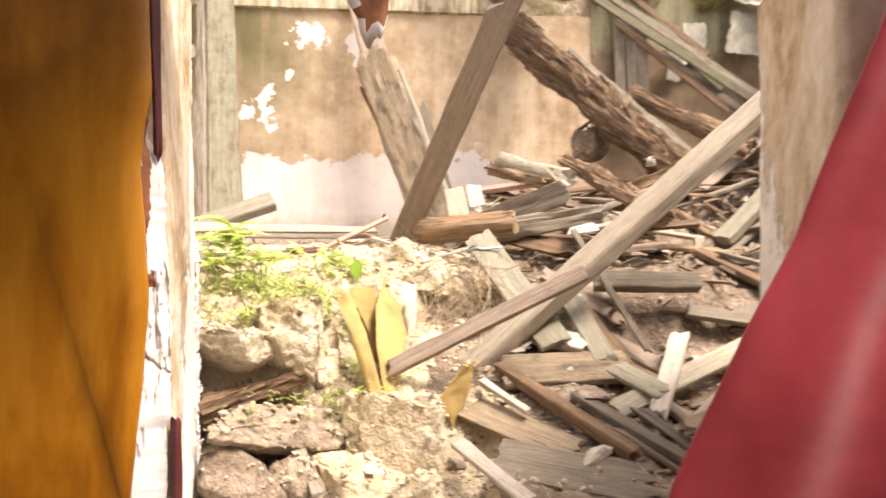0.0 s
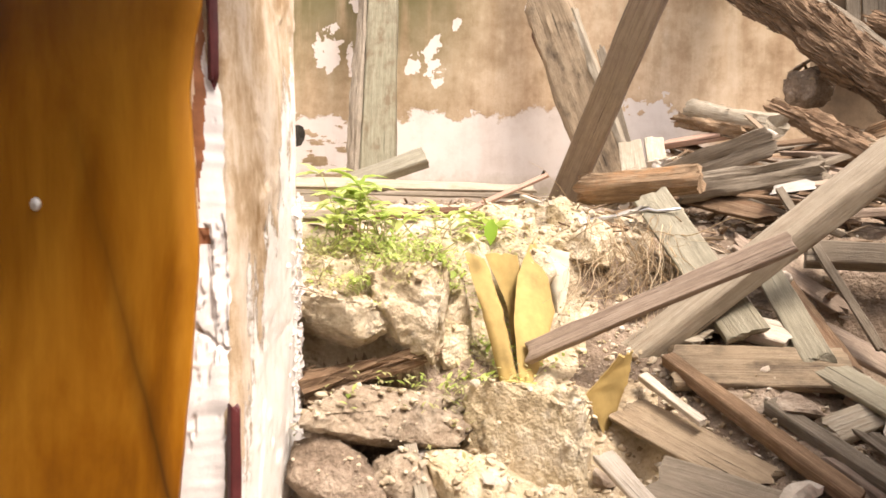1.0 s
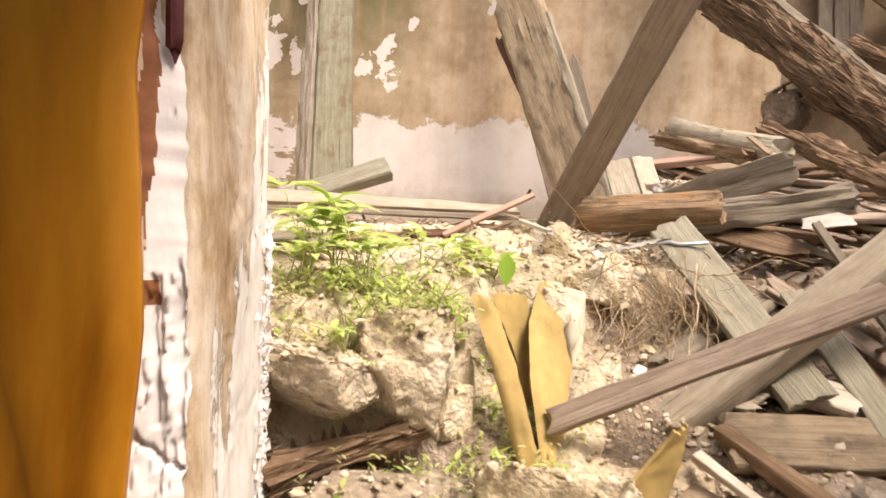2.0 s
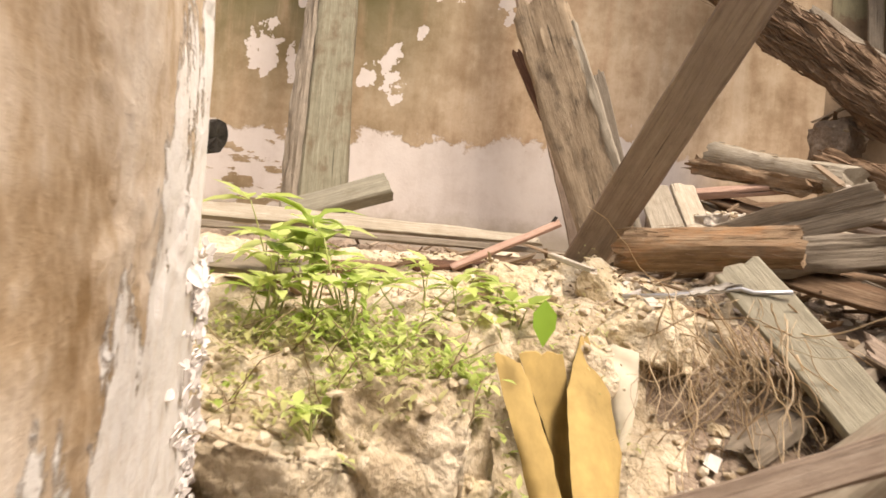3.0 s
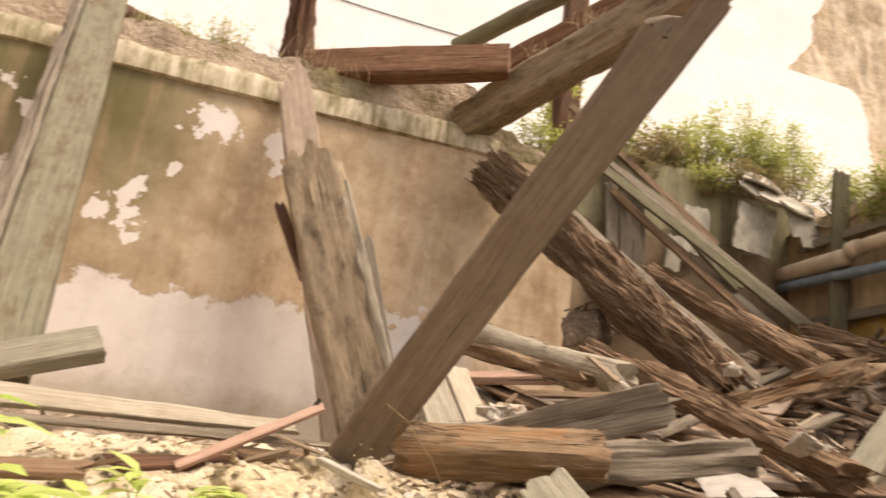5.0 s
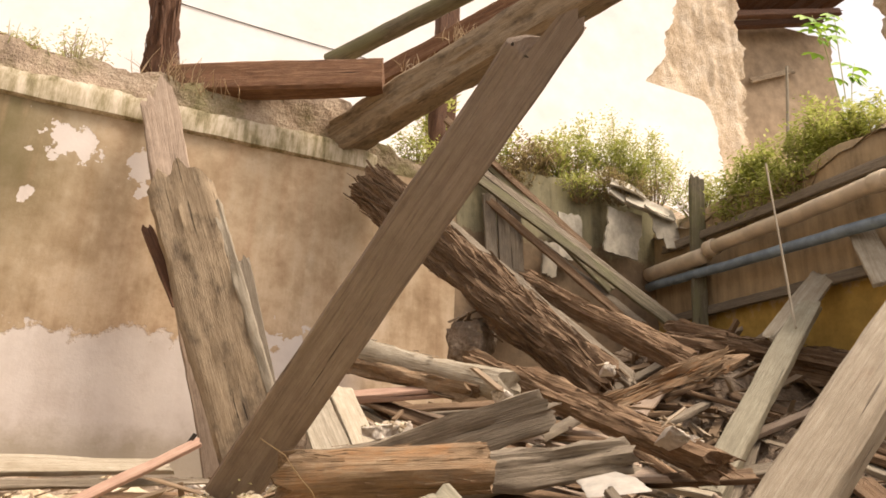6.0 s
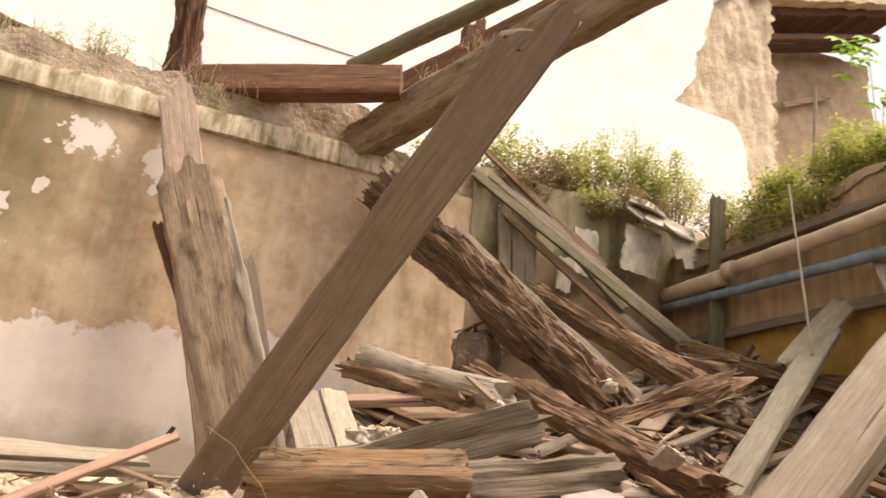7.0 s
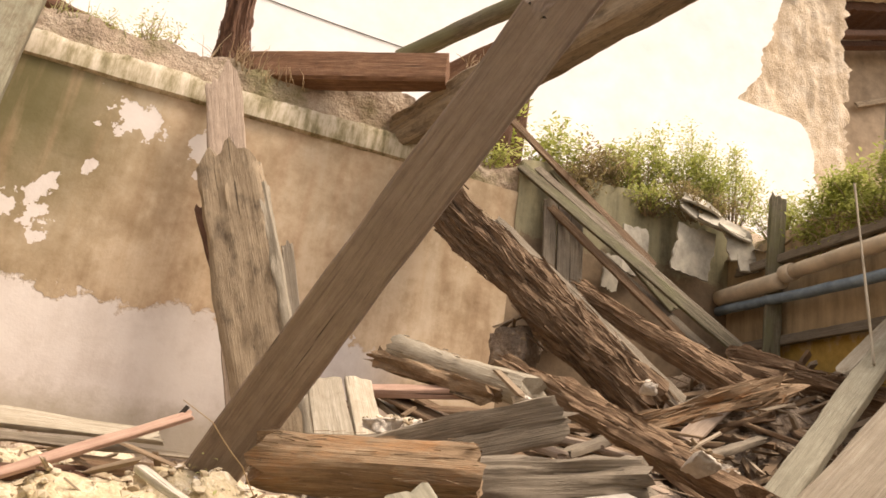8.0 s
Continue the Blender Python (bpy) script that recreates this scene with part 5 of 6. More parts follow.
scatter("pebbles", 3600, 1, (-0.95, 0.35, 2.05, 3.9, 1.0), (0.003, 0.015), M_CRUMB, "small crumbs of adobe on the heap")
scatter("pebbles", 1500, 7, (0.05, 1.3, 2.05, 2.85, 1.0), (0.003, 0.016), M_PEBBLE, "small crumbs of adobe over the front boards")
scatter("pebbles", 1200, 2, (0.2, 2.6, 2.05, 5.2, 0.9), (0.005, 0.025), M_PEBBLE, "small crumbs of adobe among the boards")
scatter("splinters", 1100, 3, (0.3, 2.8, 2.95, 5.4, 0.9), (0.05, 0.22), M_CHIPS, "wood splinters strewn over the heap", "stick", "splinters")
scatter("splinters", 160, 4, (-1.2, 0.1, 3.0, 4.8, 1.0), (0.04, 0.16), M_CHIPS, "wood splinters strewn behind the mound", "stick", "splinters")
scatter("splinters", 420, 6, (1.7, 2.9, 4.3, 5.6, 1.0), (0.1, 0.4), M_CHIPS, "long splinters and lath heaped by the side wall", "stick", "splinters")
scatter("plaster_flakes", 420, 5, (-0.3, 2.4, 2.1, 4.9, 0.9), (0.015, 0.06), M_FLAKES, "flakes of white plaster on the heap", "flake", "plaster")

# loose boards strewn over the right of the heap
rng = random.Random(21)
for k in range(150):
    x = rng.uniform(0.3, 2.75)
    y = 2.25 + 2.75 * rng.random() ** 0.75
    if y > 3.3 and x < 0.35:
        x += 0.4
    if (y < 2.95 and x < 1.25) or math.hypot(x - 1.55, y - 3.9) < 0.42:
        continue
    L = rng.uniform(0.25, 0.75)
    a = rng.gauss(-0.45, 0.6)
    dx, dy = math.cos(a) * L / 2, math.sin(a) * L / 2
    lift = rng.uniform(0.0, 0.05) if y < 3.3 else rng.uniform(0.0, 0.16)
    p = (x - dx, y - dy, ground_h(x - dx, y - dy) + lift + 0.01)
    q = (x + dx, y + dy, ground_h(x + dx, y + dy) + lift * rng.uniform(0.2, 1.6) + 0.01)
    if min(p[1], q[1]) < 2.05 or max(p[0], q[0]) > 2.9:
        continue
    kind = rng.choice(["grey", "brown", "rot", "grey", "brown", "rot", "pale", "orange", "brown", "rot", "rot"])
    words = {"grey": "grey weathered board fallen on the heap", "brown": "brown weathered board fallen on the heap", "rot": "rotten brown board fallen on the heap", "pale": "pale board fallen on the heap, edge splintered", "orange": "rotten orange board fallen on the heap", "mossy": "mossy board fallen on the heap"}[kind]
    timber("broken_board", p, q, rng.uniform(0.035, 0.1), rng.uniform(0.012, 0.03), kind, words, "board", (rng.uniform(-0.6, 0.4), rng.uniform(-0.7, 0.2), 1), "fallen boards", rag=(rng.uniform(0, 0.06), rng.uniform(0.01, 0.06)), groove=0.006)


rng = random.Random(44)
for k in range(16):
    x, y = rng.uniform(0.25, 1.6), rng.uniform(2.15, 2.95)
    L = rng.uniform(0.12, 0.5)
    a = rng.choice([-0.7, -0.9, 0.5, 0.25]) + rng.gauss(0, 0.25)
    dx, dy = math.cos(a) * L / 2, math.sin(a) * L / 2
    if y - abs(dy) < 2.08:
        continue
    p = (x - dx, y - dy, ground_h(x - dx, y - dy) + rng.uniform(0.0, 0.05))
    q = (x + dx, y + dy, ground_h(x + dx, y + dy) + rng.uniform(0.0, 0.05))
    kind = rng.choice(["grey", "pale", "brown", "brown", "grey"])
    words = {"grey": "grey weathered board fallen on the heap", "brown": "brown weathered board fallen on the heap", "pale": "pale board fallen on the heap, edge splintered"}[kind]
    timber("broken_board", p, q, rng.uniform(0.03, 0.09), rng.uniform(0.01, 0.025), kind, words, "board", (rng.uniform(-0.5, 0.3), rng.uniform(-0.7, 0.0), 1), "fallen boards", rag=(rng.uniform(0, 0.05), rng.uniform(0.01, 0.05)), groove=0.005)


def roots():
    r = random.Random(8)
    verts, faces = [], []
    for k in range(170):
        p = V(r.uniform(-0.04, 0.28), r.uniform(2.95, 3.16), r.uniform(1.22, 1.42))
        d = V(r.gauss(0.12, 0.4), r.gauss(-0.4, 0.3), r.gauss(-0.55, 0.4)).normalized()
        pts = [p.copy()]
        for _ in range(r.randint(6, 17)):
            d = (d + V(r.gauss(0, 0.26), r.gauss(0, 0.24), r.gauss(-0.1, 0.24))).normalized()
            p = p + d * 0.028
            if p.z < ground_h(p.x, p.y) - 0.01:
                p.z = ground_h(p.x, p.y) + 0.004
            pts.append(p.copy())
        w = r.choice([0.0009, 0.0012, 0.0016, 0.0026])
        tube(verts, faces, pts, [w * (1 - 0.6 * i / len(pts)) for i in range(len(pts))], 3)
    return tagged(part("root_tangle", verts, faces, M_ROOT), "tangle of dry pale roots hanging from the mound", "roots", kind="stuff")


roots()


def flap(name, base, tip, w0, w1, curl, bend, mat, label, face=(0, -1, 0.2), parent=None):
    """A curved strip with thickness: widths w0 at the base and w1 at two thirds, pointed at the tip."""
    m = axes(base, tip, face)
    L = (V(*tip) - V(*base)).length
    verts, faces = [], []
    nu, nv = 8, 16
    for side in (0, 1):
        for j in range(nv + 1):
            f = j / nv
            w = float(np.interp(f, [0, 0.3, 0.62, 0.84, 1.0], [w0, (w0 + w1) * 0.45, w1, w1 * 0.92, w1 * 0.45])) * (1 + 0.06 * N(f * 7, 0, 1, L * 50))
            for i in range(nu + 1):
                u = i / nu - 0.5
                z = curl * (4 * u * u - 0.5) * w + bend * math.sin(math.pi * f) + 0.006 * N(u * 5, f * 5, 3, L * 30)
                verts.append((L * f + 0.035 * N(u * 9, 1, f, L * 9) * f, u * w + 0.012 * N(f * 11, u * 2, 2, L * 20) * abs(u) * 2, z - side * 0.006))
    s = (nu + 1) * (nv + 1)
    for side in (0, 1):
        for j in range(nv):
            for i in range(nu):
                a = side * s + j * (nu + 1) + i
                q = (a, a + nu + 1, a + nu + 2, a + 1)
                faces.append(q[::-1] if side == 0 else q)
    rim = [i for i in range(nu + 1)] + [j * (nu + 1) + nu for j in range(1, nv + 1)] + [nv * (nu + 1) + i for i in range(nu - 1, -1, -1)] + [j * (nu + 1) for j in range(nv - 1, 0, -1)]
    for a, b in zip(rim, rim[1:] + rim[:1]):
        faces.append((a, b, b + s, a + s))
    ob = part(name, verts, faces, mat, None, "", True, m)
    if parent is None:
        return tagged(ob, label, "foam")
    ob.parent = parent
    ob.matrix_parent_inverse = parent.matrix_world.inverted()
    ob["label"] = label
    return ob


def ruled(name, left, right, bulge, thick, mat, label, category="foam"):
    """A sheet between two edge lines, bulged across, with thickness and a worn rim."""
    verts, faces = [], []
    nv, nu = 18, 8

    def on(line, f):
        q = f * (len(line) - 1)
        i = min(int(q), len(line) - 2)
        return V(*line[i]).lerp(V(*line[i + 1]), q - i)

    for side in (0, 1):
        for j in range(nv + 1):
            f = j / nv
            a, b = on(left, f), on(right, f)
            for i in range(nu + 1):
                u = i / nu
                p = a.lerp(b, u)
                p.y += bulge * 4 * u * (1 - u) * math.sin(math.pi * min(1.0, f + 0.15)) + side * thick + 0.006 * N(u * 3, f * 6, 1, thick * 900)
                p.z += 0.012 * N(u * 5, f * 3, 7, bulge * 300) * (f > 0.9)
                p.x += 0.004 * N(f * 14, u * 2, 2, bulge * 200)
                verts.append(p)
    s = (nu + 1) * (nv + 1)
    for side in (0, 1):
        for j in range(nv):
            for i in range(nu):
                a = side * s + j * (nu + 1) + i
                q = (a, a + 1, a + nu + 2, a + nu + 1)
                faces.append(q if side == 0 else q[::-1])
    rim = [i for i in range(nu + 1)] + [j * (nu + 1) + nu for j in range(1, nv + 1)] + [nv * (nu + 1) + i for i in range(nu - 1, -1, -1)] + [j * (nu + 1) for j in range(nv - 1, 0, -1)]
    for a, b in zip(rim, rim[1:] + rim[:1]):
        faces.append((b, a, a + s, b + s))
    return tagged(soften(part(name, verts, faces, mat, None, "", True), 40), label, category)


ruled("foam_sheet", ((-0.235, 2.55, 0.86), (-0.32, 2.6, 1.1), (-0.385, 2.63, 1.275)), ((-0.18, 2.53, 0.86), (-0.262, 2.63, 1.1), (-0.335, 2.68, 1.262)), -0.012, 0.02, M_FOAM, "folded yellow foam sheet standing in the rubble")
ruled("foam_sheet", ((-0.24, 2.72, 0.95), (-0.27, 2.77, 1.1), (-0.345, 2.74, 1.27)), ((-0.2, 2.74, 0.95), (-0.225, 2.82, 1.1), (-0.255, 2.84, 1.27)), 0.03, 0.015, M_FOAM, "folded yellow foam sheet standing in the rubble")
ruled("foam_sheet", ((-0.182, 2.535, 0.86), (-0.228, 2.66, 1.08), (-0.242, 2.79, 1.2), (-0.222, 2.9, 1.3)), ((-0.145, 2.56, 0.86), (-0.122, 2.82, 1.08), (-0.152, 2.87, 1.19), (-0.21, 2.915, 1.3)), -0.03, 0.02, M_FOAM, "folded yellow foam sheet standing in the rubble")
ruled("foam_sheet", ((0.065, 2.47, 0.79), (0.016, 2.45, 0.905), (0.1, 2.47, 1.01)), ((0.08, 2.5, 0.8), (0.124, 2.52, 0.93), (0.138, 2.52, 1.018)), -0.01, 0.03, M_FOAM, "small torn yellow foam corner under the beam")
ruled("pale_sheet", ((-0.13, 2.91, 1.05), (-0.15, 2.92, 1.18), (-0.2, 2.93, 1.3)), ((-0.1, 2.91, 1.06), (-0.085, 2.93, 1.18), (-0.09, 2.94, 1.27)), -0.02, 0.006, M_FOAMPALE, "pale torn sheet behind the yellow foam")
ruled("crumpled_sheet", ((0.6, 3.3, 1.5), (0.62, 3.36, 1.52), (0.64, 3.44, 1.55)), ((0.74, 3.24, 1.52), (0.75, 3.32, 1.55), (0.73, 3.42, 1.57)), -0.015, 0.006, M_PVC, "crumpled off-white plastic sheet lying in the heap", "plastic sheet")


def metal_strip():
    verts, faces = [], []
    pts = [V(-0.1, 3.31, 1.385), V(0.02, 3.26, 1.40), V(0.13, 3.2, 1.425), V(0.17, 3.18, 1.435), V(0.2, 3.17, 1.428), V(0.28, 3.14, 1.438)]
    tube(verts, faces, pts, 0.006, 6)
    a = tagged(part("metal_strip", verts, faces, M_METAL), "bent grey metal strip on the mound edge", "metal strip")
    flap("flange", (0.02, 3.26, 1.402), (0.16, 3.185, 1.445), 0.02, 0.035, 0.1, 0.0, M_PVC, "white plate on the strip", (0, -0.5, 0.9), a)
    return a


metal_strip()


def pipe(name, pts, r, mat, label, category="pipe", joints=()):
    verts, faces = [], []
    tube(verts, faces, pts, r, 16)
    ob = tagged(part(name, verts, faces, mat), label, category)
    for a, b, rr in joints:
        v2, f2_ = [], []
        p, q = V(*a), V(*b)
        tube(v2, f2_, [p, p.lerp(q, 0.04), p.lerp(q, 0.96), q], [rr * 0.93, rr, rr, rr * 0.93], 16)
        part("pipe_joint", v2, f2_, mat, ob)
    return ob


def bits(name, a, b, n, wob):
    return [V(*a).lerp(V(*b), i / n) + V(0, wob * N(i * 0.6, 1, 2, 3), wob * N(i * 0.6, 5, 2, 4)) for i in range(n + 1)]


pipe("wall_pipe", bits("a", (2.82, 5.3, 3.03), (2.8, 3.3, 3.02), 14, 0.012), 0.045, M_PIPE, "thick beige pipe along the side wall", joints=(((2.82, 5.34, 3.03), (2.82, 5.26, 3.03), 0.056), ((2.81, 4.1, 3.025), (2.81, 4.02, 3.025), 0.054)))
pipe("wall_pipe", bits("c", (2.84, 6.0, 3.02), (2.82, 5.36, 3.0), 6, 0.004), 0.055, M_PIPE, "thicker beige pipe end in the corner")
pipe("wall_pipe", bits("b", (2.84, 6.02, 2.93), (2.82, 3.3, 2.78), 16, 0.01), 0.032, M_BLUE, "faded blue pipe along the side wall")


for z in (3.2, 2.66):
    timber("wall_batten", (2.91, 5.9, z), (2.9, 3.2, z - 0.06), 0.06, 0.03, "grey", "brown batten fixed along the side wall", "batten", (-1, 0, 0.1), rough=0.003)
timber("reed_stalk", (2.5, 4.4, 2.3), (2.66, 4.62, 3.32), 0.012, 0.012, "pale", "thin dry stalk standing in the heap", "stalk", log=True, rough=0.001)
timber("reed_stalk", (3.14, 4.9, 3.5), (3.24, 4.9, 4.28), 0.02, 0.02, "pale", "pale dry stake in the shrubs", "stalk", log=True, rough=0.001)


def plate(at, size, rot, seed, mat, label):
    """A broken roofing sheet with an uneven outline."""
    r = random.Random(seed)
    n = 36
    out = []
    for k in range(n):
        a = 2 * math.pi * (k + 0.5) / n
        c, e = math.cos(a), math.sin(a)
        q = 1 / max(abs(c), abs(e)) * (1 + 0.1 * N(c * 2, e * 2, 1, seed) + 0.1 * N(c * 6, e * 6, 1, seed + 1) + r.uniform(-0.03, 0.03))
        out.append((c * q * size[0] / 2 + 0.12 * size[0] * e, e * q * size[1] / 2))
    bend = lambda x, y: 0.02 * math.sin(x * 9 + seed) + 0.015 * math.sin(y * 11)
    verts = [(x, y, 0.007 + bend(x, y)) for x, y in out] + [(x, y, -0.007 + bend(x, y)) for x, y in out]
    faces = [tuple(range(n)), tuple(reversed(range(n, 2 * n)))] + [(k + n, (k + 1) % n + n, (k + 1) % n, k) for k in range(n)]
    ob = part("roof_sheet", verts, faces, mat, None, "", False, pose(*at, *rot))
    return tagged(ob, label, "roof sheet", "broken roof sheets")


for k, (at, size, rot) in enumerate((((2.55, 5.9, 3.28), (0.34, 0.36), (86, 0, 4)), ((2.12, 5.92, 3.2), (0.2, 0.34), (85, -4, 4)), ((2.62, 5.86, 3.55), (0.42, 0.16), (56, 14, 8)), ((2.74, 5.83, 3.5), (0.36, 0.14), (48, 18, 0)), ((2.58, 5.86, 3.62), (0.34, 0.13), (42, 10, 10)), ((2.86, 5.82, 3.36), (0.2, 0.24), (72, -16, -10)), ((2.9, 5.78, 3.26), (0.16, 0.2), (64, -10, -10)), ((1.95, 5.9, 3.0), (0.13, 0.24), (85, 0, 4)), ((2.82, 5.8, 3.46), (0.26, 0.1), (36, 20, 0)))):
    plate(at, size, rot, 60 + k, M_SHEET, "grey broken roofing sheet slipped down the damp wall")


# ---------------------------------------------------------------- plants
def leaf(verts, faces, at, d, up, L, w, fold=0.2, droop=0.25):
    """One leaf blade of six faces from at along d."""
    d = d.normalized()
    s = d.cross(up)
    s = s.normalized() if s.length > 1e-4 else d.orthogonal().normalized()
    n = s.cross(d)
    b = len(verts)
    for f, ww in ((0.0, 0.06), (0.3, 0.85), (0.6, 0.8), (1.0, 0.0)):
        c = at + d * (L * f) - n * (droop * L * f * f)
        if ww == 0.0:
            verts.append(c)
        else:
            verts += [c - s * (w / 2 * ww) + n * (fold * w * ww), c, c + s * (w / 2 * ww) + n * (fold * w * ww)]
    for r in range(2):
        for i in range(2):
            a = b + r * 3 + i
            faces.append((a, a + 1, a + 4, a + 3))
    faces += [(b + 6, b + 7, b + 9), (b + 7, b + 8, b + 9)]


def weed(name, at, height, n, leafsize, seed, label, lean=(0, 0), mat=None):
    r = random.Random(seed)
    sv, sf, lv, lf = [], [], [], []
    stems = r.randint(1, 3)
    for k in range(stems):
        d = V(lean[0] + r.gauss(0, 0.35), lean[1] + r.gauss(0, 0.35), 1).normalized()
        p, pts = V(0, 0, -0.02), []
        h = height * r.uniform(0.55, 1.0)
        for i in range(9):
            pts.append(p.copy())
            p = p + d * (h / 8)
            d = (d + V(r.gauss(0, 0.1), r.gauss(0, 0.1), 0.02)).normalized()
        tube(sv, sf, pts, [0.0032 * (1 - 0.07 * i) for i in range(9)], 4)
        for q in range(n):
            i = r.randint(2, 8) if q > 5 else 8
            a = r.uniform(0, 6.283)
            out = V(math.cos(a), math.sin(a), r.uniform(0.0, 0.7)).normalized()
            base = pts[i] + out * r.uniform(0.004, 0.018)
            L = leafsize * r.uniform(0.55, 1.15)
            leaf(lv, lf, base, out, V(0, 0, 1), L, L * r.uniform(0.46, 0.62), 0.14, r.uniform(0.1, 0.5))
    root = new(name)
    root.matrix_world = pose(*at)
    part("stem", sv, sf, M_STEM, root)
    part("leaves", lv, lf, mat or M_LEAF, root)
    return tagged(root, label, "weed", "weeds on the mound")


rng = random.Random(61)
for k in range(18):
    x = rng.uniform(-1.1, -0.5) if k < 12 else rng.uniform(-0.58, -0.36)
    y = rng.uniform(2.6, 3.0) + (0.2 if x > -0.5 else 0)
    tall = 0.08 + 0.17 * sm(-0.4, -0.75, x) * rng.uniform(0.4, 1.1)
    weed("weed", (x, y, surf_h(x, y)), tall, 5, rng.uniform(0.06, 0.1), 200 + k, "bright green broad-leaved weed on the mound")
for k, (x, y, h) in enumerate(((-0.8, 2.75, 0.3), (-0.9, 2.85, 0.3), (-0.72, 2.82, 0.27), (-0.66, 2.68, 0.24), (-0.56, 2.8, 0.2))):
    weed("weed", (x, y, surf_h(x, y)), h, 7, 0.105, 330 + k, "tall bright green weed with broad pointed leaves")
weed("weed", (-0.38, 2.52, 1.24), 0.05, 3, 0.05, 301, "small weed with a large hanging leaf", (0.2, -0.5))
bv, bf = [], []
leaf(bv, bf, V(-0.3, 2.62, 1.385), V(0.03, -0.25, -1), V(0.1, -1, 0.2), 0.085, 0.05, 0.1, 0.05)
tagged(part("hanging_leaf", bv, bf, M_VINE), "single large green leaf hanging at the mound edge", "leaf")
weed("weed", (-0.62, 2.33, 1.18), 0.07, 6, 0.04, 302, "small weed clinging to the mound front", (0, -0.4))


def creeping(name, count, seed, box, size, mat, label, sprig=5):
    """Low small-leaved growth over the heap, as one mesh."""
    r = random.Random(seed)
    verts, faces = [], []
    for _ in range(count):
        x, y = r.gauss(box[0], box[1]), r.gauss(box[2], box[3])
        z = surf_h(x, y)
        for _ in range(sprig):
            a = r.uniform(0, 6.283)
            d = V(math.cos(a), math.sin(a), r.uniform(0.1, 1.4))
            L = size * r.uniform(0.5, 1.2)
            leaf(verts, faces, V(x + r.gauss(0, 0.012), y + r.gauss(0, 0.012), z + r.uniform(0, 0.05)), d, V(0, 0, 1), L, L * 0.42, 0.15, 0.25)
    return tagged(part(name, verts, faces, mat), label, "weeds", kind="stuff")


creeping("creeping_weed", 300, 31, (-0.68, 0.2, 2.52, 0.12), 0.024, M_LEAFDRY, "low small-leaved weeds over the mound edge")
creeping("creeping_weed", 110, 32, (-0.6, 0.22, 2.6, 0.15), 0.03, M_LEAF, "low fresh green weeds over the mound edge")
creeping("creeping_weed", 170, 34, (-0.52, 0.13, 2.62, 0.1), 0.036, M_LEAF, "fresh green weeds spreading over the mound", 4)
creeping("creeping_weed", 60, 33, (-0.2, 0.1, 2.95, 0.15), 0.016, M_LEAFDRY, "thin green growth on the mound")


def twigs():
    r = random.Random(77)
    verts, faces = [], []
    for _ in range(46):
        x, y = r.gauss(-0.66, 0.2), r.gauss(2.5, 0.12)
        p = V(x, y, surf_h(x, y))
        d = V(r.gauss(0, 0.5), r.gauss(-0.3, 0.5), 0.8).normalized()
        pts = [p.copy()]
        for _ in range(5):
            p = p + d * r.uniform(0.015, 0.035)
            d = (d + V(r.gauss(0, 0.3), r.gauss(0, 0.3), r.gauss(-0.1, 0.2))).normalized()
            pts.append(p.copy())
        tube(verts, faces, pts, 0.0013, 3)
    return tagged(part("dry_stems", verts, faces, M_TWIG), "thin dry stems among the weeds", "stems", kind="stuff")


twigs()


def shrub(name, at, size, count, seed, mat, label, leafsize=0.03, twigs_n=26):
    """A shrub: branching twigs with a crown of small leaves in loose clumps."""
    r = random.Random(seed)
    sv, sf, lv, lf = [], [], [], []
    ends = []
    for k in range(twigs_n):
        a, rad = r.uniform(0, 6.283), r.random() ** 0.5
        tip = V(math.cos(a) * rad * size[0], math.sin(a) * rad * size[1], size[2] * (1.05 - 0.55 * rad * rad) * r.uniform(0.6, 1.15))
        p0 = V(tip.x * 0.35, tip.y * 0.35, -0.06)
        mid = p0.lerp(tip, 0.55) + V(r.gauss(0, 0.03), r.gauss(0, 0.03), 0.02)
        pts = [p0, p0.lerp(mid, 0.5), mid, tip]
        tube(sv, sf, pts, [0.005, 0.004, 0.003, 0.0015], 3)
        ends.append(pts)
    for _ in range(count):
        pts = r.choice(ends)
        f = r.uniform(0.3, 1.08)
        c = pts[0].lerp(pts[3], f) if f < 0.5 else pts[2].lerp(pts[3], (f - 0.5) * 2)
        c = c + V(r.gauss(0, 0.033), r.gauss(0, 0.033), r.gauss(0, 0.03))
        a = r.uniform(0, 6.283)
        d = V(math.cos(a), math.sin(a), r.uniform(-0.3, 1.0))
        L = leafsize * r.uniform(0.5, 1.2)
        leaf(lv, lf, c, d, V(0, 0, 1), L, L * 0.45, 0.12, 0.2)
    root = new(name)
    root.matrix_world = pose(*at)
    part("branch", sv, sf, M_TWIG, root)
    part("leaves", lv, lf, mat, root)
    return tagged(root, label, "shrub", "shrubs on the ledge")


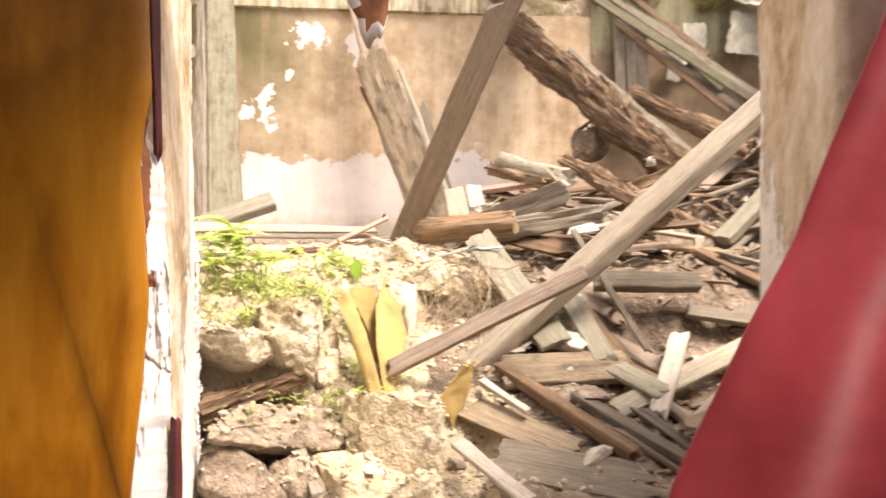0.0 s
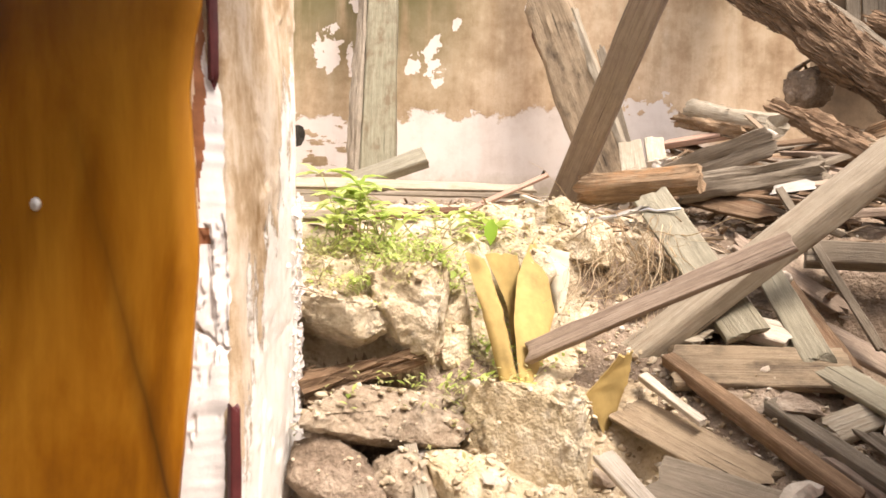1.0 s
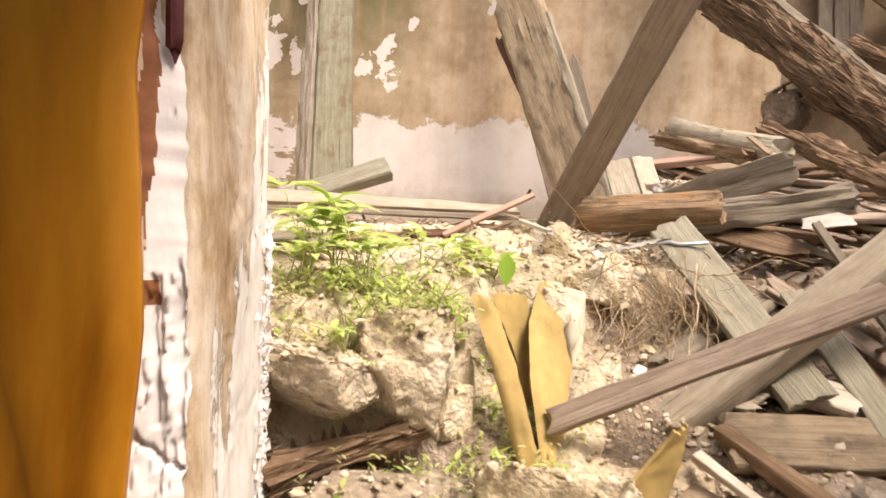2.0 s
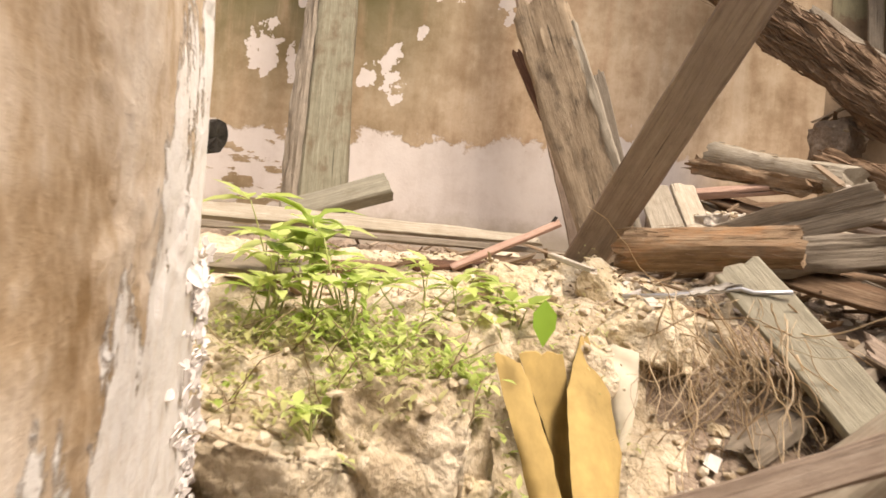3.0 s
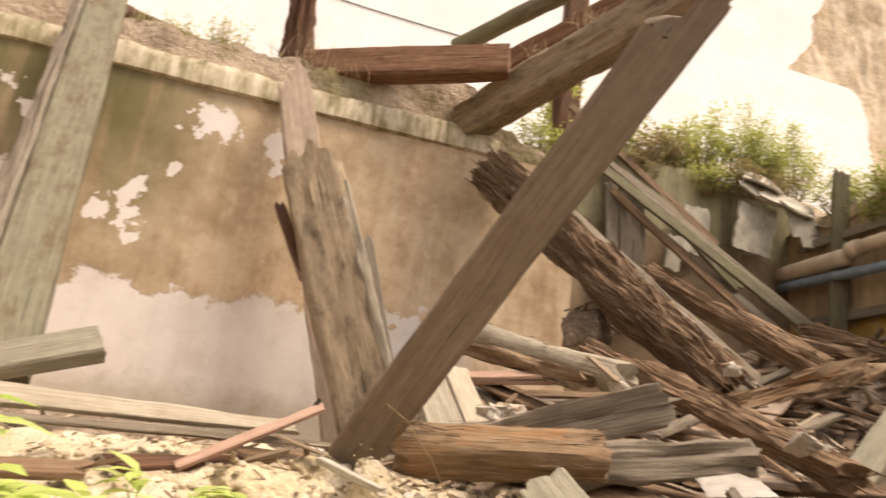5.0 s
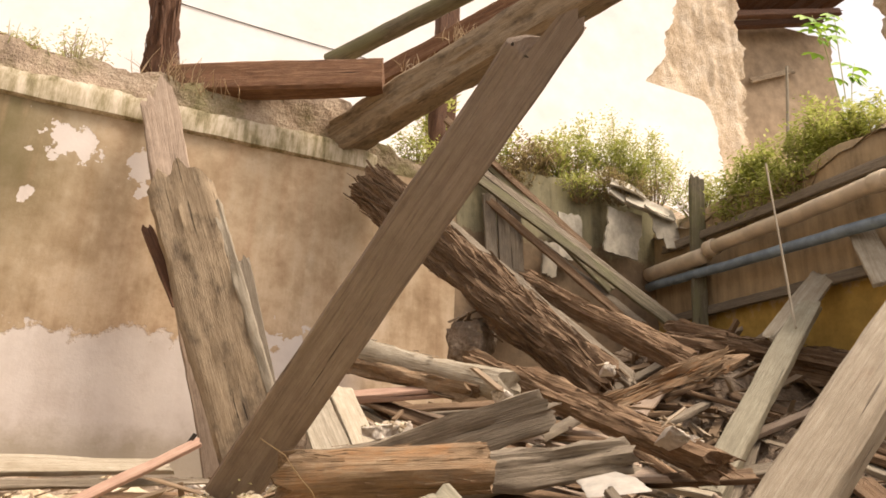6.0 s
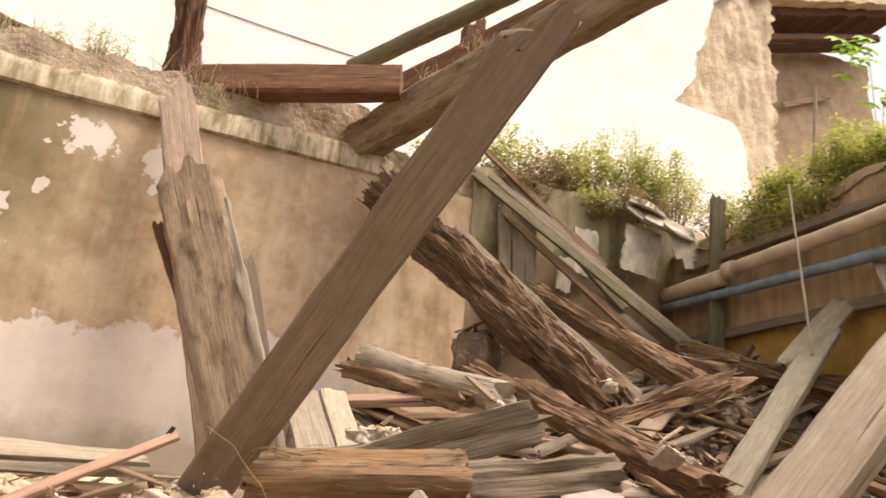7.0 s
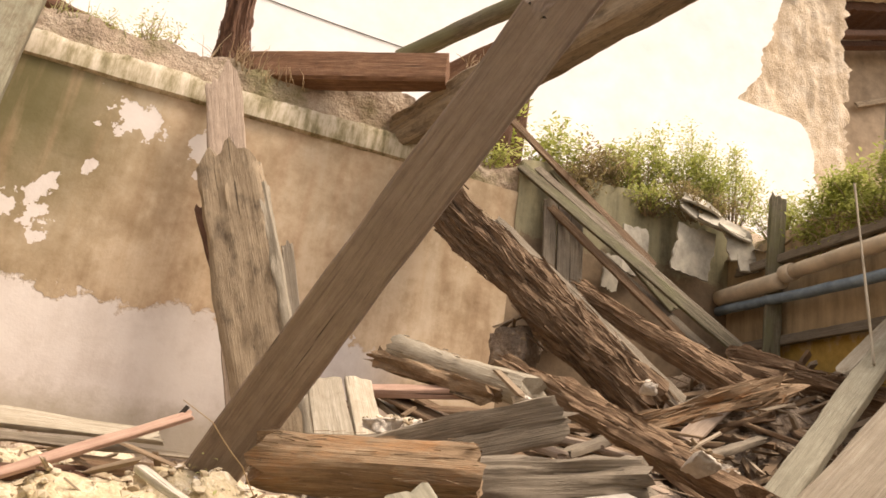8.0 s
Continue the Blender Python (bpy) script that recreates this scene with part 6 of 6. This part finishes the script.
for k, (x, y, z, s, c, m, ls) in enumerate((
        (1.62, 6.25, 3.68, (0.26, 0.2, 0.5), 900, M_BUSH, 0.045), (1.9, 6.1, 3.66, (0.24, 0.2, 0.34), 1000, M_BUSHDRY, 0.035),
        (2.1, 6.15, 3.66, (0.22, 0.16, 0.44), 1200, M_BUSH, 0.036), (2.36, 6.2, 3.7, (0.2, 0.18, 0.62), 1300, M_BUSH, 0.034),
        (2.68, 6.12, 3.7, (0.28, 0.2, 0.58), 2900, M_BUSH, 0.03), (2.98, 6.1, 3.68, (0.26, 0.18, 0.5), 2200, M_BUSH, 0.03),
        (2.6, 5.95, 3.58, (0.34, 0.14, 0.2), 900, M_BUSHDRY, 0.03), (3.14, 5.75, 3.5, (0.22, 0.2, 0.26), 1000, M_BUSH, 0.032),
        (3.14, 5.25, 3.36, (0.26, 0.26, 0.36), 1900, M_BUSH, 0.034), (3.14, 4.92, 3.36, (0.28, 0.26, 0.42), 2500, M_BUSH, 0.034),
        (3.14, 4.62, 3.36, (0.28, 0.22, 0.4), 2300, M_BUSH, 0.034), (3.16, 4.34, 3.36, (0.26, 0.2, 0.34), 1900, M_BUSH, 0.034), (2.98, 5.08, 3.2, (0.16, 0.3, 0.24), 1300, M_BUSH, 0.032),
        (2.97, 4.7, 3.22, (0.14, 0.24, 0.2), 900, M_BUSH, 0.032), (1.4, 6.9, 4.0, (0.25, 0.2, 1.0), 700, M_BUSH, 0.06),
        (1.7, 5.98, 3.56, (0.2, 0.1, 0.16), 500, M_BUSHDRY, 0.03), (2.25, 5.98, 3.56, (0.22, 0.1, 0.16), 500, M_BUSH, 0.03),
        (-1.18, 5.92, 3.74, (0.16, 0.1, 0.26), 300, M_LEAFDRY, 0.026), (-1.45, 5.84, 3.72, (0.16, 0.07, 0.08), 420, M_LEAFDRY, 0.024),
        (-2.3, 5.85, 3.7, (0.3, 0.15, 0.14), 500, M_BUSH, 0.03), (1.0, 6.1, 3.6, (0.2, 0.12, 0.25), 600, M_BUSH, 0.035))):
    shrub("shrub", (x, y, z), s, int(c * 1.7), 400 + k, m, "small green shrub growing on the ruined ledge" if m is M_BUSH else "dry yellow-brown shrub on the ruined ledge", ls)


def grass(name, at, n, h, seed, mat, label, spread=0.08):
    r = random.Random(seed)
    verts, faces = [], []
    for _ in range(n):
        p = V(at[0] + r.gauss(0, spread), at[1] + r.gauss(0, spread * 0.6), at[2])
        d = V(r.gauss(0, 0.35), r.gauss(0, 0.35), 1).normalized()
        pts = [p.copy()]
        for _ in range(5):
            p = p + d * h * r.uniform(0.12, 0.24)
            d = (d + V(r.gauss(0, 0.18), r.gauss(0, 0.18), -0.06)).normalized()
            pts.append(p.copy())
        tube(verts, faces, pts, [0.0035, 0.003, 0.0025, 0.002, 0.0015, 0.0005], 3)
    return tagged(part(name, verts, faces, mat), label, "grass", kind="stuff")


grass("dry_grass", (-0.66, 5.9, 3.72), 60, 0.24, 1, M_ROOT, "dry grass at the foot of the dark post", 0.09)
grass("green_grass", (-1.62, 5.78, 3.7), 90, 0.12, 8, M_LEAFDRY, "yellow-green grass patch on the wall head", 0.12)
grass("dry_grass", (-0.5, 5.82, 3.66), 70, 0.14, 2, M_ROOT, "dry straw on the wall head", 0.1)
grass("dry_grass", (0.95, 5.1, 3.97), 50, 0.14, 3, M_ROOT, "dry grass tuft on the jutting beam", 0.06)
grass("dry_grass", (0.75, 5.4, 3.9), 40, 0.1, 4, M_ROOT, "dry grass tuft on the jutting beam", 0.06)
grass("dry_grass", (2.0, 6.1, 3.72), 60, 0.16, 5, M_ROOT, "dry grass on the ledge", 0.22)
grass("dry_grass", (2.9, 6.0, 3.7), 50, 0.14, 6, M_ROOT, "dry grass on the ledge", 0.2)


def sapling():
    r = random.Random(9)
    root = new("sapling")
    root.matrix_world = pose(3.75, 4.9, 3.55)
    sv, sf, lv, lf = [], [], [], []
    for tip in ((-0.2, 0.0, 1.24), (0.22, 0.05, 0.98), (0.02, 0.0, 1.3), (0.3, 0.1, 0.7)):
        pts = [V(0, 0, -0.1), V(tip[0] * 0.2, 0, 0.5), V(tip[0] * 0.6, tip[1] * 0.6, tip[2] * 0.8), V(*tip)]
        tube(sv, sf, pts, [0.006, 0.004, 0.003, 0.0015], 5)
        for q in range(6):
            c = pts[2].lerp(pts[3], r.random() * 1.1) + V(r.gauss(0, 0.04), r.gauss(0, 0.04), r.gauss(0, 0.03))
            a = r.uniform(0, 6.28)
            for k in range(5):
                b = a + (k - 2) * 0.62
                d = V(math.cos(b), math.sin(b) * 0.6, math.sin(b) * 0.5 - 0.1)
                L = 0.15 * (1 - 0.16 * abs(k - 2))
                leaf(lv, lf, c, d, V(0, -0.7, 0.7), L, L * 0.5, 0.08, 0.2)
    part("stem", sv, sf, M_STEM, root)
    part("leaves", lv, lf, M_VINE, root)
    return tagged(root, "bright green lobed-leaved sapling above the bank", "sapling")


sapling()


# ---------------------------------------------------------------- the house on the terrace
def ragged_wall(name, y0, thick, z0, z1, left, right, mat, parent, seed, rough=0.02, nz=70, nx=40, label=""):
    """An upright wall along x between two ragged edges, functions of z."""
    verts, faces = [], []
    for side in (0, 1):
        for j in range(nz + 1):
            z = z0 + (z1 - z0) * j / nz
            a, b = left(z), right(z)
            for i in range(nx + 1):
                x = a + (b - a) * i / nx
                verts.append((x, y0 + side * thick + N(x * 2, z * 2, side, seed) * rough + N(x * 5, z * 3, side, seed + 1) * rough * 0.6 + N(x * 11, z * 3, side, seed + 2) * rough * 0.7 + N(x * 23, z * 9, side, seed + 3) * rough * 0.3, z))
    s = (nx + 1) * (nz + 1)
    for j in range(nz):
        for i in range(nx):
            a = j * (nx + 1) + i
            faces.append((a, a + 1, a + nx + 2, a + nx + 1))
            faces.append((a + s + 1, a + s, a + s + nx + 1, a + s + nx + 2))
        a, b = j * (nx + 1), j * (nx + 1) + nx
        faces.append((a + s, a, a + nx + 1, a + nx + 1 + s))
        faces.append((b, b + s, b + s + nx + 1, b + nx + 1))
    top = nz * (nx + 1)
    for i in range(nx):
        faces.append((top + i, top + i + 1, top + i + 1 + s, top + i + s))
    return soften(part(name, verts, faces, mat, parent, label), 50)


house = new("house")
house.matrix_world = pose(0, 8.5, 3.5)
inv = house.matrix_world.inverted()


def under(ob, parent=house):
    ob.parent = parent
    ob.matrix_parent_inverse = inv
    return ob


jag = lambda z, s: 0.09 * N(z * 3.1, 1, 1, s) + 0.06 * N(z * 9, 1, 1, s + 1) + 0.03 * N(z * 21, 1, 1, s + 2) + 0.015 * N(z * 47, 1, 1, s + 3)
under(ragged_wall("limewashed_wall", 8.42, 0.08, 3.5, 11.0, lambda z: -10.0, lambda z: float(np.interp(z, [3.5, 5.6, 6.3, 6.44, 6.5, 6.9, 7.3, 7.9, 8.3, 8.5, 11.0], [5.95, 5.95, 5.82, 5.65, 4.75, 5.08, 5.16, 5.4, 5.46, 5.82, 5.95])) + 0.7 * jag(z, 3), M_HOUSE, None, 2, 0.0, 260, 40, label="sun-bleached white wall"))
under(ragged_wall("adobe_core", 8.5, 0.6, 3.5, 11.0, lambda z: 3.0, lambda z: 6.5 + 1.6 * jag(z, 7), M_ADOBE, None, 4, 0.035, 220, 110, label="broken edge of bare adobe"))
under(ragged_wall("inner_wall", 9.3, 0.3, 3.5, 8.9, lambda z: 5.0, lambda z: 9.3 + jag(z, 9), M_ROOM, None, 6, 0.03, label="brown inner wall"))
def sloped(name, x0, x1, y0, y1, z0, z1, rise, mat, label=""):
    """A slab along x that rises to the right, its lower edge broken."""
    verts, faces, n = [], [], 60
    for i in range(n + 1):
        f = i / n
        x, dz = x0 + (x1 - x0) * f, rise * f
        e = 0.05 * N(x * 4, 1, 1, 5) + 0.05 * N(x * 11, 1, 1, 6)
        for y, z in ((y0, z0 + e), (y1, z0 + e), (y1, z1), (y0, z1)):
            verts.append((x, y, z + dz))
    for i in range(n):
        for k in range(4):
            a, b = i * 4 + k, i * 4 + (k + 1) % 4
            faces.append((a, b, b + 4, a + 4))
    faces += [(3, 2, 1, 0), tuple(n * 4 + k for k in range(4))]
    return soften(part(name, verts, faces, mat, None, label), 40)


under(sloped("upper_wall", 6.2, 9.6, 8.45, 8.9, 8.62, 11.0, 1.05, M_ADOBE, "broken wall over the open room"))
under(ragged_wall("far_pier", 8.55, 0.5, 3.5, 11.0, lambda z: 10.35 + 1.5 * jag(z, 11), lambda z: 13.0, M_ADOBE, None, 8, 0.06, 90, 40, label="ragged adobe pier"))
# roof underside; its dark wood colour carries the shade of the void
under(sloped("room_ceiling", 6.2, 9.3, 8.62, 9.5, 8.46, 8.6, 1.0, M_DARK, "ceiling slab, coloured dark for the shaded void under the roof"))
for k in range(2):
    b = timber("roof_joist", (6.4, 8.75 + k * 0.3, 8.2), (8.9, 8.75 + k * 0.33, 8.98 + 0.03 * (k % 2)), 0.12, 0.1, "dark", "", "", rag=(0.03, 0.08))
    for key in list(b.keys()):
        del b[key]
    under(b)
b = timber("loose_lath", (7.4, 9.22, 7.6), (8.3, 9.22, 8.0), 0.1, 0.03, "log", "", "", rag=(0.03, 0.03))
for key in list(b.keys()):
    del b[key]
under(b)
tagged(house, "white limewashed house, its adobe wall broken open", "house")


def wire():
    verts, faces = [], []
    a, b = V(-3.2, 8.414, 6.1), V(1.5, 8.414, 5.85)
    pts = [a.lerp(b, i / 24) + V(0, 0, -0.25 * math.sin(math.pi * i / 24) * 0.3 + 0.22 * (1 - i / 24)) for i in range(25)]
    tube(verts, faces, pts, 0.005, 4)
    return tagged(part("wire", verts, faces, M_WIRE), "thin dark wire strung along the house wall", "wire")


wire()
